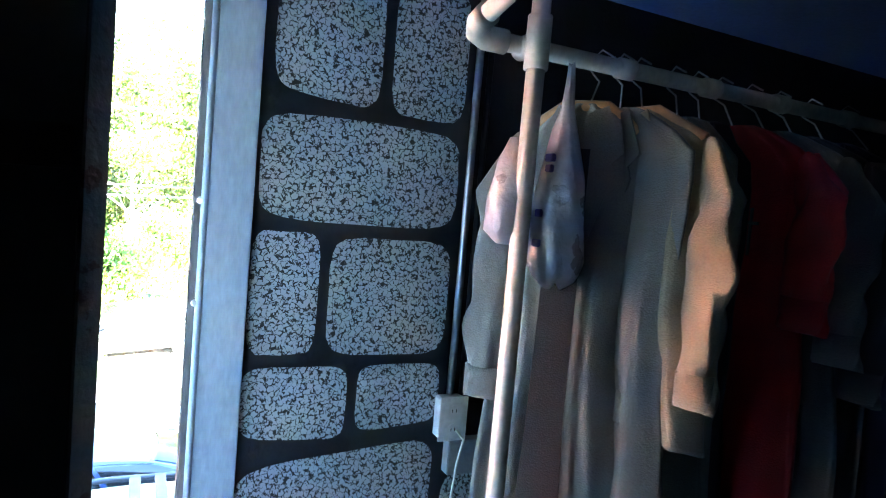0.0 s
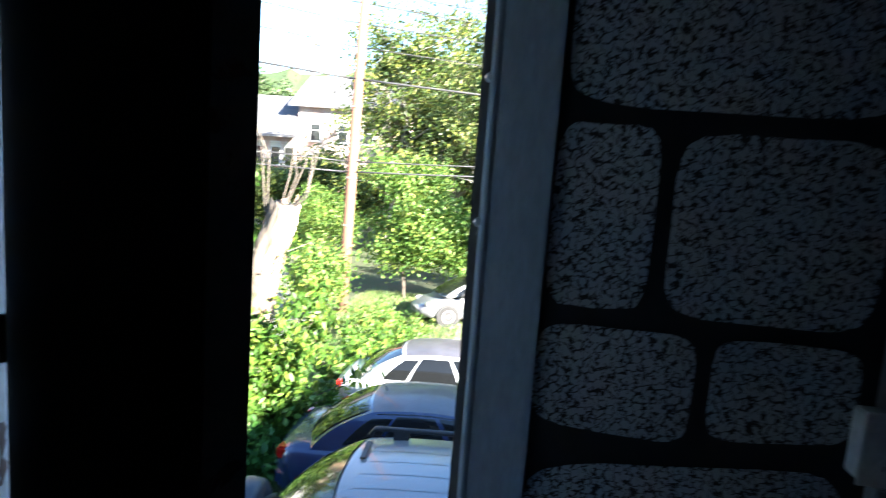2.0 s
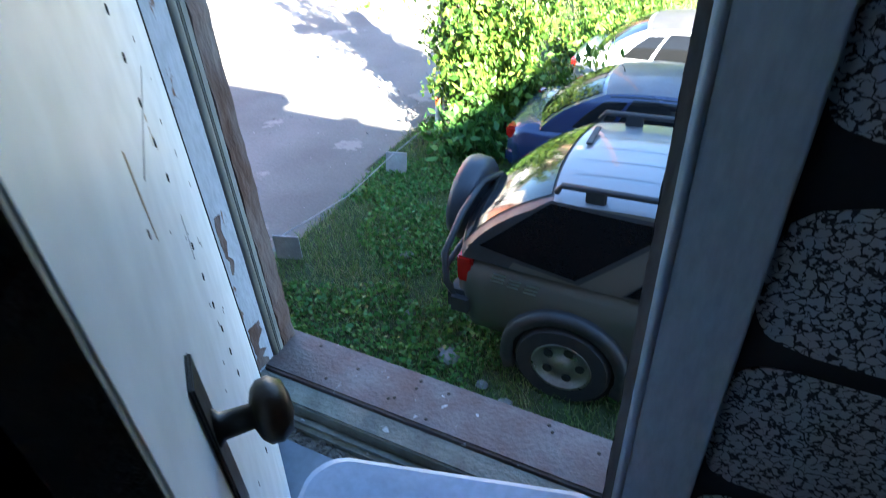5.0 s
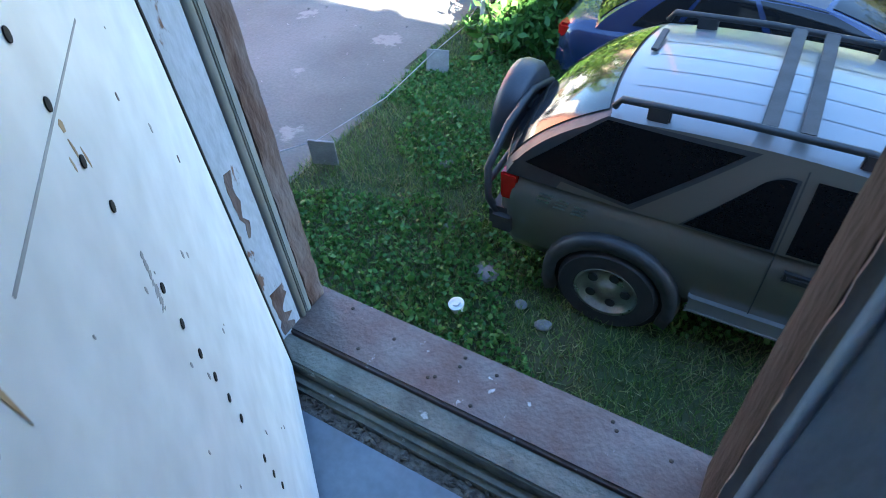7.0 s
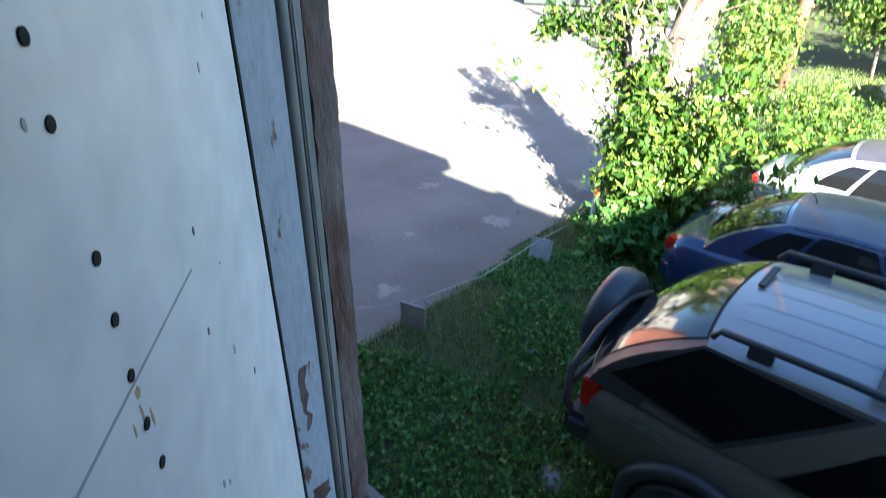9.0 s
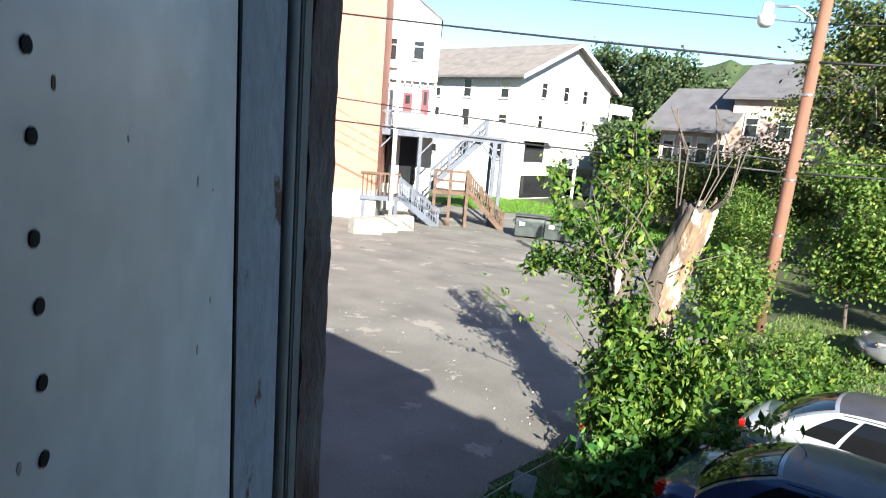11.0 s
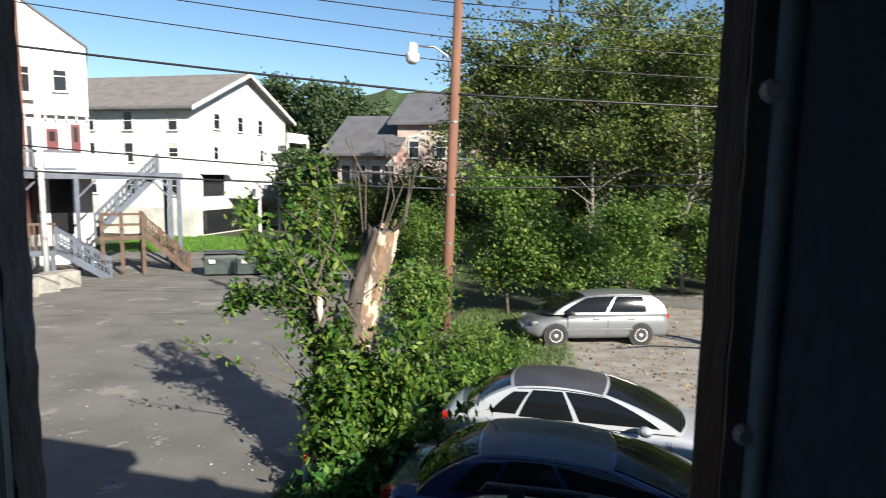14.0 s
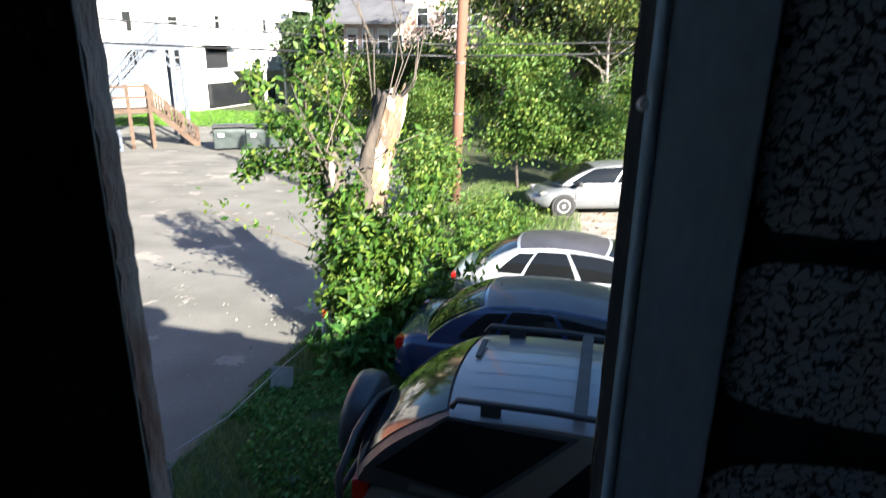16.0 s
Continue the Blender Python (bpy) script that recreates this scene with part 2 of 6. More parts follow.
def leaves(name, centres, size, material, parent=None, rng=None, droop=0.3, long=1.6, kind="", label="", category=""):
    """Many small folded leaves, each of two quads, one at each centre."""
    rng = rng or np.random.default_rng(1)
    c = np.asarray(centres, float)
    n = len(c)
    d = rng.normal(size=(n, 3))
    d[:, 2] -= droop
    d /= np.linalg.norm(d, axis=1)[:, None]
    s = np.cross(d, rng.normal(size=(n, 3)))
    s /= np.linalg.norm(s, axis=1)[:, None]
    u = np.cross(d, s)
    k = (size * rng.uniform(0.6, 1.35, n))[:, None]
    tip, mid = c + d * k * long * 0.5, c - d * k * long * 0.5
    lft, rgt = c + s * k * 0.5 + u * k * 0.16, c - s * k * 0.5 + u * k * 0.16
    v = np.stack([mid, lft, tip, rgt], 1).reshape(-1, 3)
    me = bpy.data.meshes.new(name)
    me.vertices.add(4 * n)
    me.vertices.foreach_set("co", v.ravel())
    idx = (np.arange(n)[:, None] * 4 + np.array([0, 1, 2, 0, 2, 3])).ravel()
    me.loops.add(6 * n)
    me.loops.foreach_set("vertex_index", idx)
    me.polygons.add(2 * n)
    me.polygons.foreach_set("loop_start", np.arange(2 * n) * 3)
    me.update(calc_edges=True)
    me.validate()
    me.materials.append(material)
    ob = new(name, me)
    if parent:
        ob.parent = parent
    if kind:
        tagged(ob, label, category, "", kind)
    return ob


def quad(bm, *pts):
    return bm.faces.new([bm.verts.new(p) for p in pts])


# ---- the room: wall with the doorway, floor, ceiling ----
WY, WT = 1.56, 0.245          # inner face and thickness of the door wall
OX0, OX1, SILL = -0.83, 0.18, 0.05
wall = bmesh.new()
box(wall, -2.4, OX0, WY, WY + WT, -0.3, 2.35)
box(wall, OX1, 3.2, WY, WY + WT, -0.3, 2.35)
box(wall, OX0, OX1, WY, WY + WT, 2.27, 2.35)
box(wall, OX0, OX1, WY + 0.02, WY + WT, -0.3, -0.06)
door_wall = tagged(part("wall_north", wall, M_BLACK), "black painted wall with stones painted on it", "wall", kind="structure")
tagged(part("wall_south", bx(-2.4, 3.2, -2.3, -2.1, -0.3, 2.35), M_DARKROOM), "dark back wall of the room", "wall", kind="structure")
tagged(part("wall_west", bx(-2.6, -2.4, -2.3, WY + WT, -0.3, 2.35), M_DARKROOM), "dark side wall of the room", "wall", kind="structure")
tagged(part("wall_east", bx(3.2, 3.4, -2.3, WY + WT, -0.3, 2.35), M_BLACK), "black side wall behind the clothes", "wall", kind="structure")
tagged(part("floor", bx(-2.4, 3.2, -2.1, WY - 0.03, -0.3, 0.0), M_FLOOR), "blue-grey painted floor, scuffed", "floor", kind="structure")
tagged(part("ceiling", bx(-2.6, 3.4, -2.3, WY + WT, 2.35, 2.45), M_CEIL), "blue painted ceiling", "ceiling", kind="structure")
for y in (0.45, -0.5):
    tagged(part("ceiling_beam", bx(-2.4, 3.2, y, y + 0.09, 2.3, 2.35, bevel=0.006), M_CEIL), "blue painted strip under the ceiling", "beam", kind="structure")


def stone(x0, x1, z0, z1, s0=0.0, s1=0.0, seed=0):
    """One painted stone: a rounded, slightly uneven patch of mottled paint on the wall."""
    rng = random.Random(seed)
    cx, cz, hx, hz = (x0 + x1) / 2, (z0 + z1) / 2, (x1 - x0) / 2, (z1 - z0) / 2
    out = []
    for k in range(48):
        a = 2 * math.pi * k / 48
        c, s = math.cos(a), math.sin(a)
        e = 0.36
        u, w = math.copysign(abs(c) ** e, c), math.copysign(abs(s) ** e, s)
        tilt = s1 * u if w > 0 else s0 * u
        out.append((cx + hx * u * rng.uniform(0.98, 1.0), cz + hz * w * rng.uniform(0.975, 1.0) + tilt))
    return prism(bmesh.new(), out, 0.0025, Matrix.Translation((0, WY - 0.0005, 0)) @ pose(0, 0, 0, 90))


M_STONE = bpy.data.materials.new("mottled stone paint")
M_STONE.use_nodes = True
sn, sl = M_STONE.node_tree.nodes, M_STONE.node_tree.links
sco = sn.new("ShaderNodeTexCoord")
swarp = sn.new("ShaderNodeTexNoise")
swarp.inputs["Scale"].default_value = 75
smix = sn.new("ShaderNodeMixRGB")
smix.inputs[0].default_value = 0.022
sl.new(sco.outputs["Object"], swarp.inputs["Vector"])
sl.new(sco.outputs["Object"], smix.inputs[1])
sl.new(swarp.outputs["Color"], smix.inputs[2])
sv = sn.new("ShaderNodeTexVoronoi")
sv.feature = "DISTANCE_TO_EDGE"
sv.inputs["Scale"].default_value = 72
sl.new(smix.outputs[0], sv.inputs["Vector"])
sn2 = sn.new("ShaderNodeTexNoise")
sn2.inputs["Scale"].default_value, sn2.inputs["Detail"].default_value = 70, 2
sl.new(sco.outputs["Object"], sn2.inputs["Vector"])
sadd = sn.new("ShaderNodeMath")
sadd.operation = "MULTIPLY_ADD"
sadd.inputs[1].default_value, sadd.inputs[2].default_value = 0.55, -0.255
sl.new(sn2.outputs[0], sadd.inputs[0])
sgt = sn.new("ShaderNodeMath")
sgt.operation = "SUBTRACT"
sl.new(sv.outputs["Distance"], sgt.inputs[0])
sl.new(sadd.outputs[0], sgt.inputs[1])
sramp = sn.new("ShaderNodeValToRGB")
sramp.color_ramp.elements[0].position, sramp.color_ramp.elements[1].position = 0.02, 0.09
sramp.color_ramp.elements[0].color, sramp.color_ramp.elements[1].color = (0.014, 0.014, 0.015, 1), (0.38, 0.41, 0.43, 1)
sl.new(sgt.outputs[0], sramp.inputs[0])
sl.new(sramp.outputs[0], sn["Principled BSDF"].inputs["Base Color"])
sn["Principled BSDF"].inputs["Roughness"].default_value = 0.6
STONES = [(0.33, 0.615, 1.905, 2.26, -0.012, 0), (0.645, 0.87, 1.89, 2.26, 0, 0), (0.31, 0.87, 1.585, 1.865, 0, 0.0), (0.305, 0.485, 1.23, 1.56, 0, 0),
          (0.51, 0.87, 1.225, 1.555, 0, 0), (0.30, 0.585, 1.0, 1.2, -0.01, 0), (0.612, 0.865, 1.015, 1.2, 0.01, 0), (0.30, 0.865, 0.7, 0.955, 0, 0.025),
          (0.30, 0.56, 0.4, 0.67, 0, 0), (0.59, 0.865, 0.4, 0.67, 0, 0), (0.30, 0.75, 0.06, 0.37, 0, 0), (0.9, 1.25, 0.62, 0.86, 0, 0), (0.9, 1.3, 0.3, 0.58, 0, 0)]
for i, (xa, xb, *q) in enumerate(STONES):
    part("painted_stone", stone(xa - 0.01, xb - 0.01, *q, seed=i), M_STONE, door_wall)

# ---- the rest of the building: outer walls and roof ----
M_FACADE = mat("dark grey clapboard", (0.13, 0.13, 0.125), 0.8, scale=1.0, bump=0.2)
facade = bmesh.new()
box(facade, -15, -2.6, -8, WY + WT, -3.4, 2.35)
box(facade, 3.4, 16, -8, WY + WT, -3.4, 2.35)
box(facade, -2.6, 3.4, -8, WY + WT, -3.4, -0.3)
# unseen taller block, added so that its shadow covers the parked cars
box(facade, 7.3, 16, -8, WY + WT - 0.03, 2.48, 4.5)
tagged(part("wall_outer", facade, M_FACADE), "grey outer walls of the building, with an unseen block added to shade the cars", "wall", kind="structure")
roof = bmesh.new()
box(roof, -15.3, 1.57, -8.3, WY + WT + 0.25, 2.46, 2.72)
box(roof, 1.574, 16.3, -8.3, WY + WT - 0.02, 2.452, 2.475)
box(roof, 2.85, 3.15, WY + WT - 0.2, WY + WT, 2.476, 2.56)
tagged(part("roof", roof, M_DARKROOF), "flat dark roof of the building", "roof", kind="structure")

# ---- doorway: casing, jambs, threshold ----
casing = tagged(part("trim_right", bx(0.183, 0.291, WY - 0.022, WY - 0.001, 0.0, 2.33, bevel=0.003), M_TRIM), "light blue painted door casing, chipped", "door casing", kind="structure")
part("bead", tube(bmesh.new(), [(0.178, WY - 0.018, 0.0), (0.178, WY - 0.018, 2.33)], 0.009, 8), M_TRIM, casing, smooth=True)

# added strip, hidden by the door, blocks light left of the hinge gap
tagged(part("gap_mask", bx(-0.93, -0.79, WY - 0.022, WY - 0.001, 0.0, 2.33, bevel=0.003), M_BLACK), "black casing strip added behind the door to block light at the hinges", "door casing", kind="structure")


def ragged(x0, x1, y0, y1, z0, z1, axis, amount, seed, step=0.03):
    """An upright board whose faces along one axis are chewed and uneven."""
    b = bmesh.new()
    n = int((z1 - z0) / step)
    rng = random.Random(seed)
    rings = []
    for i in range(n + 1):
        z = z0 + (z1 - z0) * i / n
        d = rng.uniform(-amount, amount)
        c = [(x0, y0), (x1, y0), (x1, y1), (x0, y1)]
        if axis == "x-":
            c = [(x0 + d, y0), (x1, y0), (x1, y1), (x0 + d * 0.7, y1)]
        elif axis == "x+":
            c = [(x0, y0), (x1 + d, y0), (x1 + d * 0.6, y1), (x0, y1)]
        rings.append([b.verts.new((*p, z)) for p in c])
    for p, q in zip(rings, rings[1:]):
        for k in range(4):
            b.faces.new((p[k], p[(k + 1) % 4], q[(k + 1) % 4], q[k]))
    b.faces.new(rings[0])
    b.faces.new(rings[-1])
    return b


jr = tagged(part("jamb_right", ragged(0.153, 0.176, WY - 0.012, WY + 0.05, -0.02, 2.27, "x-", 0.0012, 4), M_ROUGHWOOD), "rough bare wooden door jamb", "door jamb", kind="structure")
for z in (1.37, 1.62):
    part("catch_pin", lathe(bmesh.new(), [(0.004, 0), (0.008, 0.004), (0.009, 0.008), (0.005, 0.013)], 10, pose(0.168, WY - 0.012, z, 90)), M_WHITEPL, jr)
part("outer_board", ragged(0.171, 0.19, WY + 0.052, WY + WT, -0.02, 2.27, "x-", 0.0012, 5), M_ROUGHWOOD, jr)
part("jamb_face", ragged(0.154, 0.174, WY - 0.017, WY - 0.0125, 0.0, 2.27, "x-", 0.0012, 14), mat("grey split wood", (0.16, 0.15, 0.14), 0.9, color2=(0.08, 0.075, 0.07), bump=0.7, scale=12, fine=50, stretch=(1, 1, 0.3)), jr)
JX = -0.805
jl = tagged(part("jamb_left", bx(OX0 - 0.01, JX, WY + 0.005, WY + 0.155, -0.02, 2.27, bevel=0.002), M_TRIMWORN), "blue-grey painted door jamb, peeling", "door jamb", kind="structure")
part("moulding", tube(bmesh.new(), [(JX - 0.003, WY + 0.166, -0.02), (JX - 0.003, WY + 0.166, 2.27)], 0.01, 8), M_GREYMOULD, jl, smooth=True)
part("stop", bx(OX0 - 0.01, JX + 0.005, WY + 0.178, WY + 0.196, -0.02, 2.27, bevel=0.003), M_GREYMOULD, jl)
part("outer_edge", ragged(OX0 - 0.02, JX + 0.004, WY + 0.198, WY + WT + 0.003, -0.02, 2.27, "x+", 0.005, 9), M_RUSTWOOD, jl, "split reddish bare wood")

for seed, (ya, yb, za, zb) in enumerate(((0.012, 0.085, 0.05, 0.42), (0.09, 0.15, 0.05, 0.2), (0.03, 0.07, 0.5, 0.62), (0.02, 0.05, 0.72, 0.86), (0.1, 0.125, 0.38, 0.55))):
    q = random.Random(seed + 40)
    left = [(WY + ya + q.uniform(0, 0.012), za + (zb - za) * k / 9) for k in range(10)]
    right = [(WY + ya + (yb - ya) * q.uniform(0.35, 1.0), za + (zb - za) * (9 - k) / 9) for k in range(10)]
    part("bare_patch", prism(bmesh.new(), left + right, 0.0008, Matrix.Translation((JX, 0, 0)) @ Matrix(((0, 0, 1, 0), (1, 0, 0, 0), (0, 1, 0, 0), (0, 0, 0, 1)))), M_RUSTWOOD, jl, "bare wood where paint has peeled")
sill = tagged(part("threshold", bx(OX0 - 0.02, OX1 + 0.02, WY + 0.115, WY + WT + 0.025, -0.02, SILL, bevel=0.006), M_SILLRED), "worn red-painted wooden threshold with nails", "threshold", kind="structure")
part("board", bx(OX0 - 0.02, OX1 + 0.02, WY + 0.045, WY + 0.111, -0.04, SILL - 0.008, bevel=0.005), M_SILLGREY, sill, "weathered grey board")
part("mortar", bx(OX0 - 0.02, OX1 + 0.02, WY + 0.008, WY + 0.043, -0.05, SILL - 0.035, bevel=0.012), M_SILLGREY, sill, "mossy crumbling mortar")
part("rubble", bx(OX0 - 0.02, OX1 + 0.02, WY - 0.03, WY + 0.006, -0.06, -0.01, bevel=0.004), M_DEBRIS, sill, "crumbled dirt in the gap")
rng = random.Random(5)
chips = bmesh.new()
for i in range(170):
    x, y, s = rng.uniform(OX0, OX1), rng.uniform(WY - 0.025, WY + 0.015), rng.uniform(0.003, 0.009)
    b = bmesh.new()
    bmesh.ops.create_icosphere(b, subdivisions=1, radius=s)
    b.transform(pose(x, y, -0.008, rng.uniform(0, 90), 0, rng.uniform(0, 180)) @ Matrix.Diagonal((1.6, 1, 0.6, 1)))
    merge(chips, b)
part("chips", chips, M_DEBRIS, sill)
nails = [(rng.uniform(OX0 + 0.08, OX1 - 0.05), rng.choice((WY + 0.15, WY + 0.23)) + rng.uniform(-0.02, 0.02)) for i in range(12)]
for x, y in nails:
    part("nail", lathe(bmesh.new(), [(0.005, 0), (0.005, 0.001), (0.003, 0.002)], 8, pose(x, y, SILL)), M_BRASS, sill)

# ---- the door, open inwards ----
DOOR = pose(-0.745, 1.604, 0, 0, 0, -41)
DW, DH, KU = 0.988, 2.2, 0.9      # leaf width and height; line of the knob plate's edge
door = empty("door_1", DOOR, "white painted wooden door, open inwards, dark green inside", "door", kind="structure")
part("leaf", bx(0.0, DW, -0.022, 0.0, 0.03, DH, bevel=0.003), M_DOOROUT, door, "white painted outer face")
part("inner_panel", bx(0.0, DW, -0.042, -0.023, 0.03, DH, bevel=0.002), M_DOORIN, door, "dark green inner face")
part("edge_strip", bx(DW + 0.0005, DW + 0.006, -0.041, -0.001, 0.03, DH), M_DOOREDGE, door)
# solid black strip that draws the shade between door and jamb
part("hinge_gap_shade", ragged(-0.014, -0.0005, -0.03, 0.002, 0.03, DH, "x-", 0.003, 31, 0.05), M_HOLE, door, "black strip drawn as the shade in the hinge gap")
plate = part("knob_plate", bx(KU - 0.085, KU - 0.04, 0.0005, 0.005, 0.77, 0.97, bevel=0.002), M_BRASS, door, "dark worn escutcheon")
part("knob", lathe(bmesh.new(), [(0.018, 0), (0.012, 0.006), (0.011, 0.03), (0.022, 0.034), (0.028, 0.04), (0.029, 0.05), (0.022, 0.06), (0.008, 0.064)], 24, pose(KU - 0.062, 0.004, 0.9, -90)), M_BRASS, plate, "dark bronze door knob", True)
lock = part("rim_lock", bx(DW - 0.13, DW - 0.01, -0.068, -0.0425, 1.66, 1.72, bevel=0.004), M_BRASS, door, "black rim lock")
part("bolt", bx(DW - 0.16, DW - 0.13, -0.06, -0.05, 1.68, 1.70, bevel=0.003), M_BRASS, lock)
part("inner_knob", lathe(bmesh.new(), [(0.018, 0), (0.012, 0.006), (0.011, 0.03), (0.028, 0.042), (0.028, 0.06), (0.008, 0.07)], 20, pose(KU - 0.062, -0.042, 0.9, 90)), M_BRASS, door, "dark bronze door knob", True)
hole_bm = lathe(bmesh.new(), [(0.0055, 0), (0.0055, 0.0012), (0.002, 0.0014)], 10)
hole = part("screw_hole", hole_bm, M_HOLE, door)
hole.matrix_local = pose(0.49, 0.0002, 1.383, -90)
for z in (1.333, 1.285, 1.236, 1.143, 1.094, 1.045, 0.996, 0.948, 0.846, 0.798, 0.748, 0.701, 0.652, 0.606, 0.507, 0.46, 0.41, 1.432, 1.481, 1.53, 1.58, 1.63, 1.68):
    h = new("screw_hole", hole.data)
    h.parent, h.matrix_local = door, pose(0.49 + rng.uniform(-0.003, 0.003), 0.0002, z + 0.009, -90)
M_RUST = mat("rust stain", (0.3, 0.17, 0.07), 0.8, color2=(0.55, 0.45, 0.3), scale=14, bump=0.05)
M_SCUFF = mat("grey scuff", (0.4, 0.41, 0.42), 0.7, bump=0.05)
part("rust_run", prism(bmesh.new(), [(0.722, 1.1), (0.727, 1.105), (0.729, 1.06), (0.726, 1.02), (0.723, 1.05)], -0.0006, pose(0, 0, 0, 90)), M_RUST, door, "rust stain run")
part("scratch", prism(bmesh.new(), [(0.325, 1.0395), (0.325, 1.0415), (0.67, 1.0515), (0.67, 1.0485)], -0.0006, pose(0, 0, 0, 90)), M_SCUFF, door, "long grey scratch")
for k, (du, dz, w, h) in enumerate(((0.0, -0.01, 0.006, 0.007), (0.003, -0.028, 0.003, 0.011), (-0.01, -0.045, 0.002, 0.012), (0.02, -0.03, 0.002, 0.008))):
    part("rust_run", prism(bmesh.new(), [(0.49 + du + w * math.cos(a) * rng.uniform(0.5, 1), 1.045 + dz + h * math.sin(a) * rng.uniform(0.6, 1)) for a in [0.628 * q for q in range(10)]], -0.0004, pose(0, 0, 0, 90)), M_RUST, door, "rust stain below a screw hole")
for k in range(9):
    part("scuff", prism(bmesh.new(), [(0.488 + 0.0035 * k * rng.uniform(0.4, 1) + 0.004 * math.cos(a), 0.9 - 0.006 * k + 0.005 * math.sin(a) * rng.uniform(0.6, 1)) for a in [0.785 * q for q in range(8)]], -0.0005, pose(0, 0, 0, 90)), M_SCUFF, door, "grey scuffed patch")
for k in range(46):
    u0, z0, r = rng.uniform(0.1, 0.95), rng.uniform(0.3, 1.7), rng.uniform(0.001, 0.0045)
    part("paint_chip", prism(bmesh.new(), [(u0 + r * math.cos(a) * rng.uniform(0.6, 1), z0 + 2.0 * r * math.sin(a) * rng.uniform(0.6, 1)) for a in [0.785 * q for q in range(8)]], -0.0006, pose(0, 0, 0, 90)), M_SCUFF if k % 3 else M_RUSTWOOD, door)
for z in (0.35, 1.05, 1.85):
    part("hinge", tube(bmesh.new(), [(-0.012, -0.045, z - 0.05), (-0.012, -0.045, z + 0.05)], 0.008, 10), M_BRASS, door, smooth=True)

# ---- outdoors: ground ----
NX, NY = 150, 150
gx = np.concatenate([np.linspace(-900, -70, 12), np.linspace(-60, 25, NX), np.linspace(35, 900, 12)])
gy = np.concatenate([np.linspace(-900, -15, 10), np.linspace(-8, 70, NY), np.linspace(80, 1500, 14)])


def ground_part(name, x0, x1, y0, y1, nx, ny, lift, material, label, category, inside=None):
    """A sheet that follows the slope of the ground, cut by inside(x, y) where given."""
    bm = bmesh.new()
    xs, ys = (np.linspace(x0, x1, nx), np.linspace(y0, y1, ny)) if nx else (gx, gy)
    v = {}
    for i, x in enumerate(xs):
        for j, y in enumerate(ys):
            v[i, j] = bm.verts.new((x, y, ground_z(x, y) + lift))
    for i in range(len(xs) - 1):
        for j in range(len(ys) - 1):
            if inside is None or inside((xs[i] + xs[i + 1]) / 2, (ys[j] + ys[j + 1]) / 2):
                bm.faces.new((v[i, j], v[i + 1, j], v[i + 1, j + 1], v[i, j + 1]))
    for q in [q for q in bm.verts if not q.link_faces]:
        bm.verts.remove(q)
    return tagged(part(name, bm, material, smooth=True), label, category, kind="structure")


M_SOIL = mat("grassy soil", (0.03, 0.055, 0.014), 0.95, color2=(0.06, 0.06, 0.03), bump=0.5, scale=1.5, fine=25)
M_ASPHALT = mat("worn asphalt", (0.18, 0.176, 0.158), 0.9, color2=(0.12, 0.118, 0.105), bump=0.5, scale=0.6, fine=28, spots=(0.23, 0.215, 0.19), spot_at=0.6, spot_scale=0.9)
M_GRAVEL = mat("dry gravel with leaves", (0.32, 0.3, 0.265), 0.95, color2=(0.2, 0.185, 0.155), bump=0.7, scale=2, fine=35, spots=(0.3, 0.22, 0.14), spot_at=0.6, spot_scale=12)
ground_part("ground", 0, 0, 0, 0, 0, 0, -0.012, M_SOIL, "grassy ground that slopes gently away", "ground")


def edge_x(y):
    """The edge between the drive and the grass."""
    return -4.03 + 0.04 * math.sin(y * 1.3) - 0.05 * (y - 5) * (y < 9) - 0.0 * y


def on_drive(x, y):
    if y < 9.5:
        return x < edge_x(y)
    if y < 24:
        return x < -4.35 - 0.11 * (y - 9.5) ** 1.0
    return x < -5.9 - 0.9 * (y - 24) and y < 40 + 0.35 * (x + 20)


ground_part("road", -60, -3, -8, 40, 230, 190, 0.0, M_ASPHALT, "worn grey asphalt yard with cracks", "asphalt", on_drive)
ground_part("pavement", -3, 25, 11, 33, 110, 90, -0.002, M_GRAVEL, "dry gravel strewn with fallen leaves", "gravel",
            lambda x, y: x > -0.5 - 0.1 * (y - 14) + 0.5 * noise.noise(Vector((x * 0.7, y * 0.7, 0))) and y < 31 and y > 12.3 + 0.6 * noise.noise(Vector((x, 0, 5))))
ground_part("lane", -30, 30, 24, 34, 60, 24, 0.002, M_ASPHALT, "grey asphalt lane below the trees", "asphalt",
            lambda x, y: abs(y - (28.5 - 0.12 * x)) < 1.5 and x > 2)


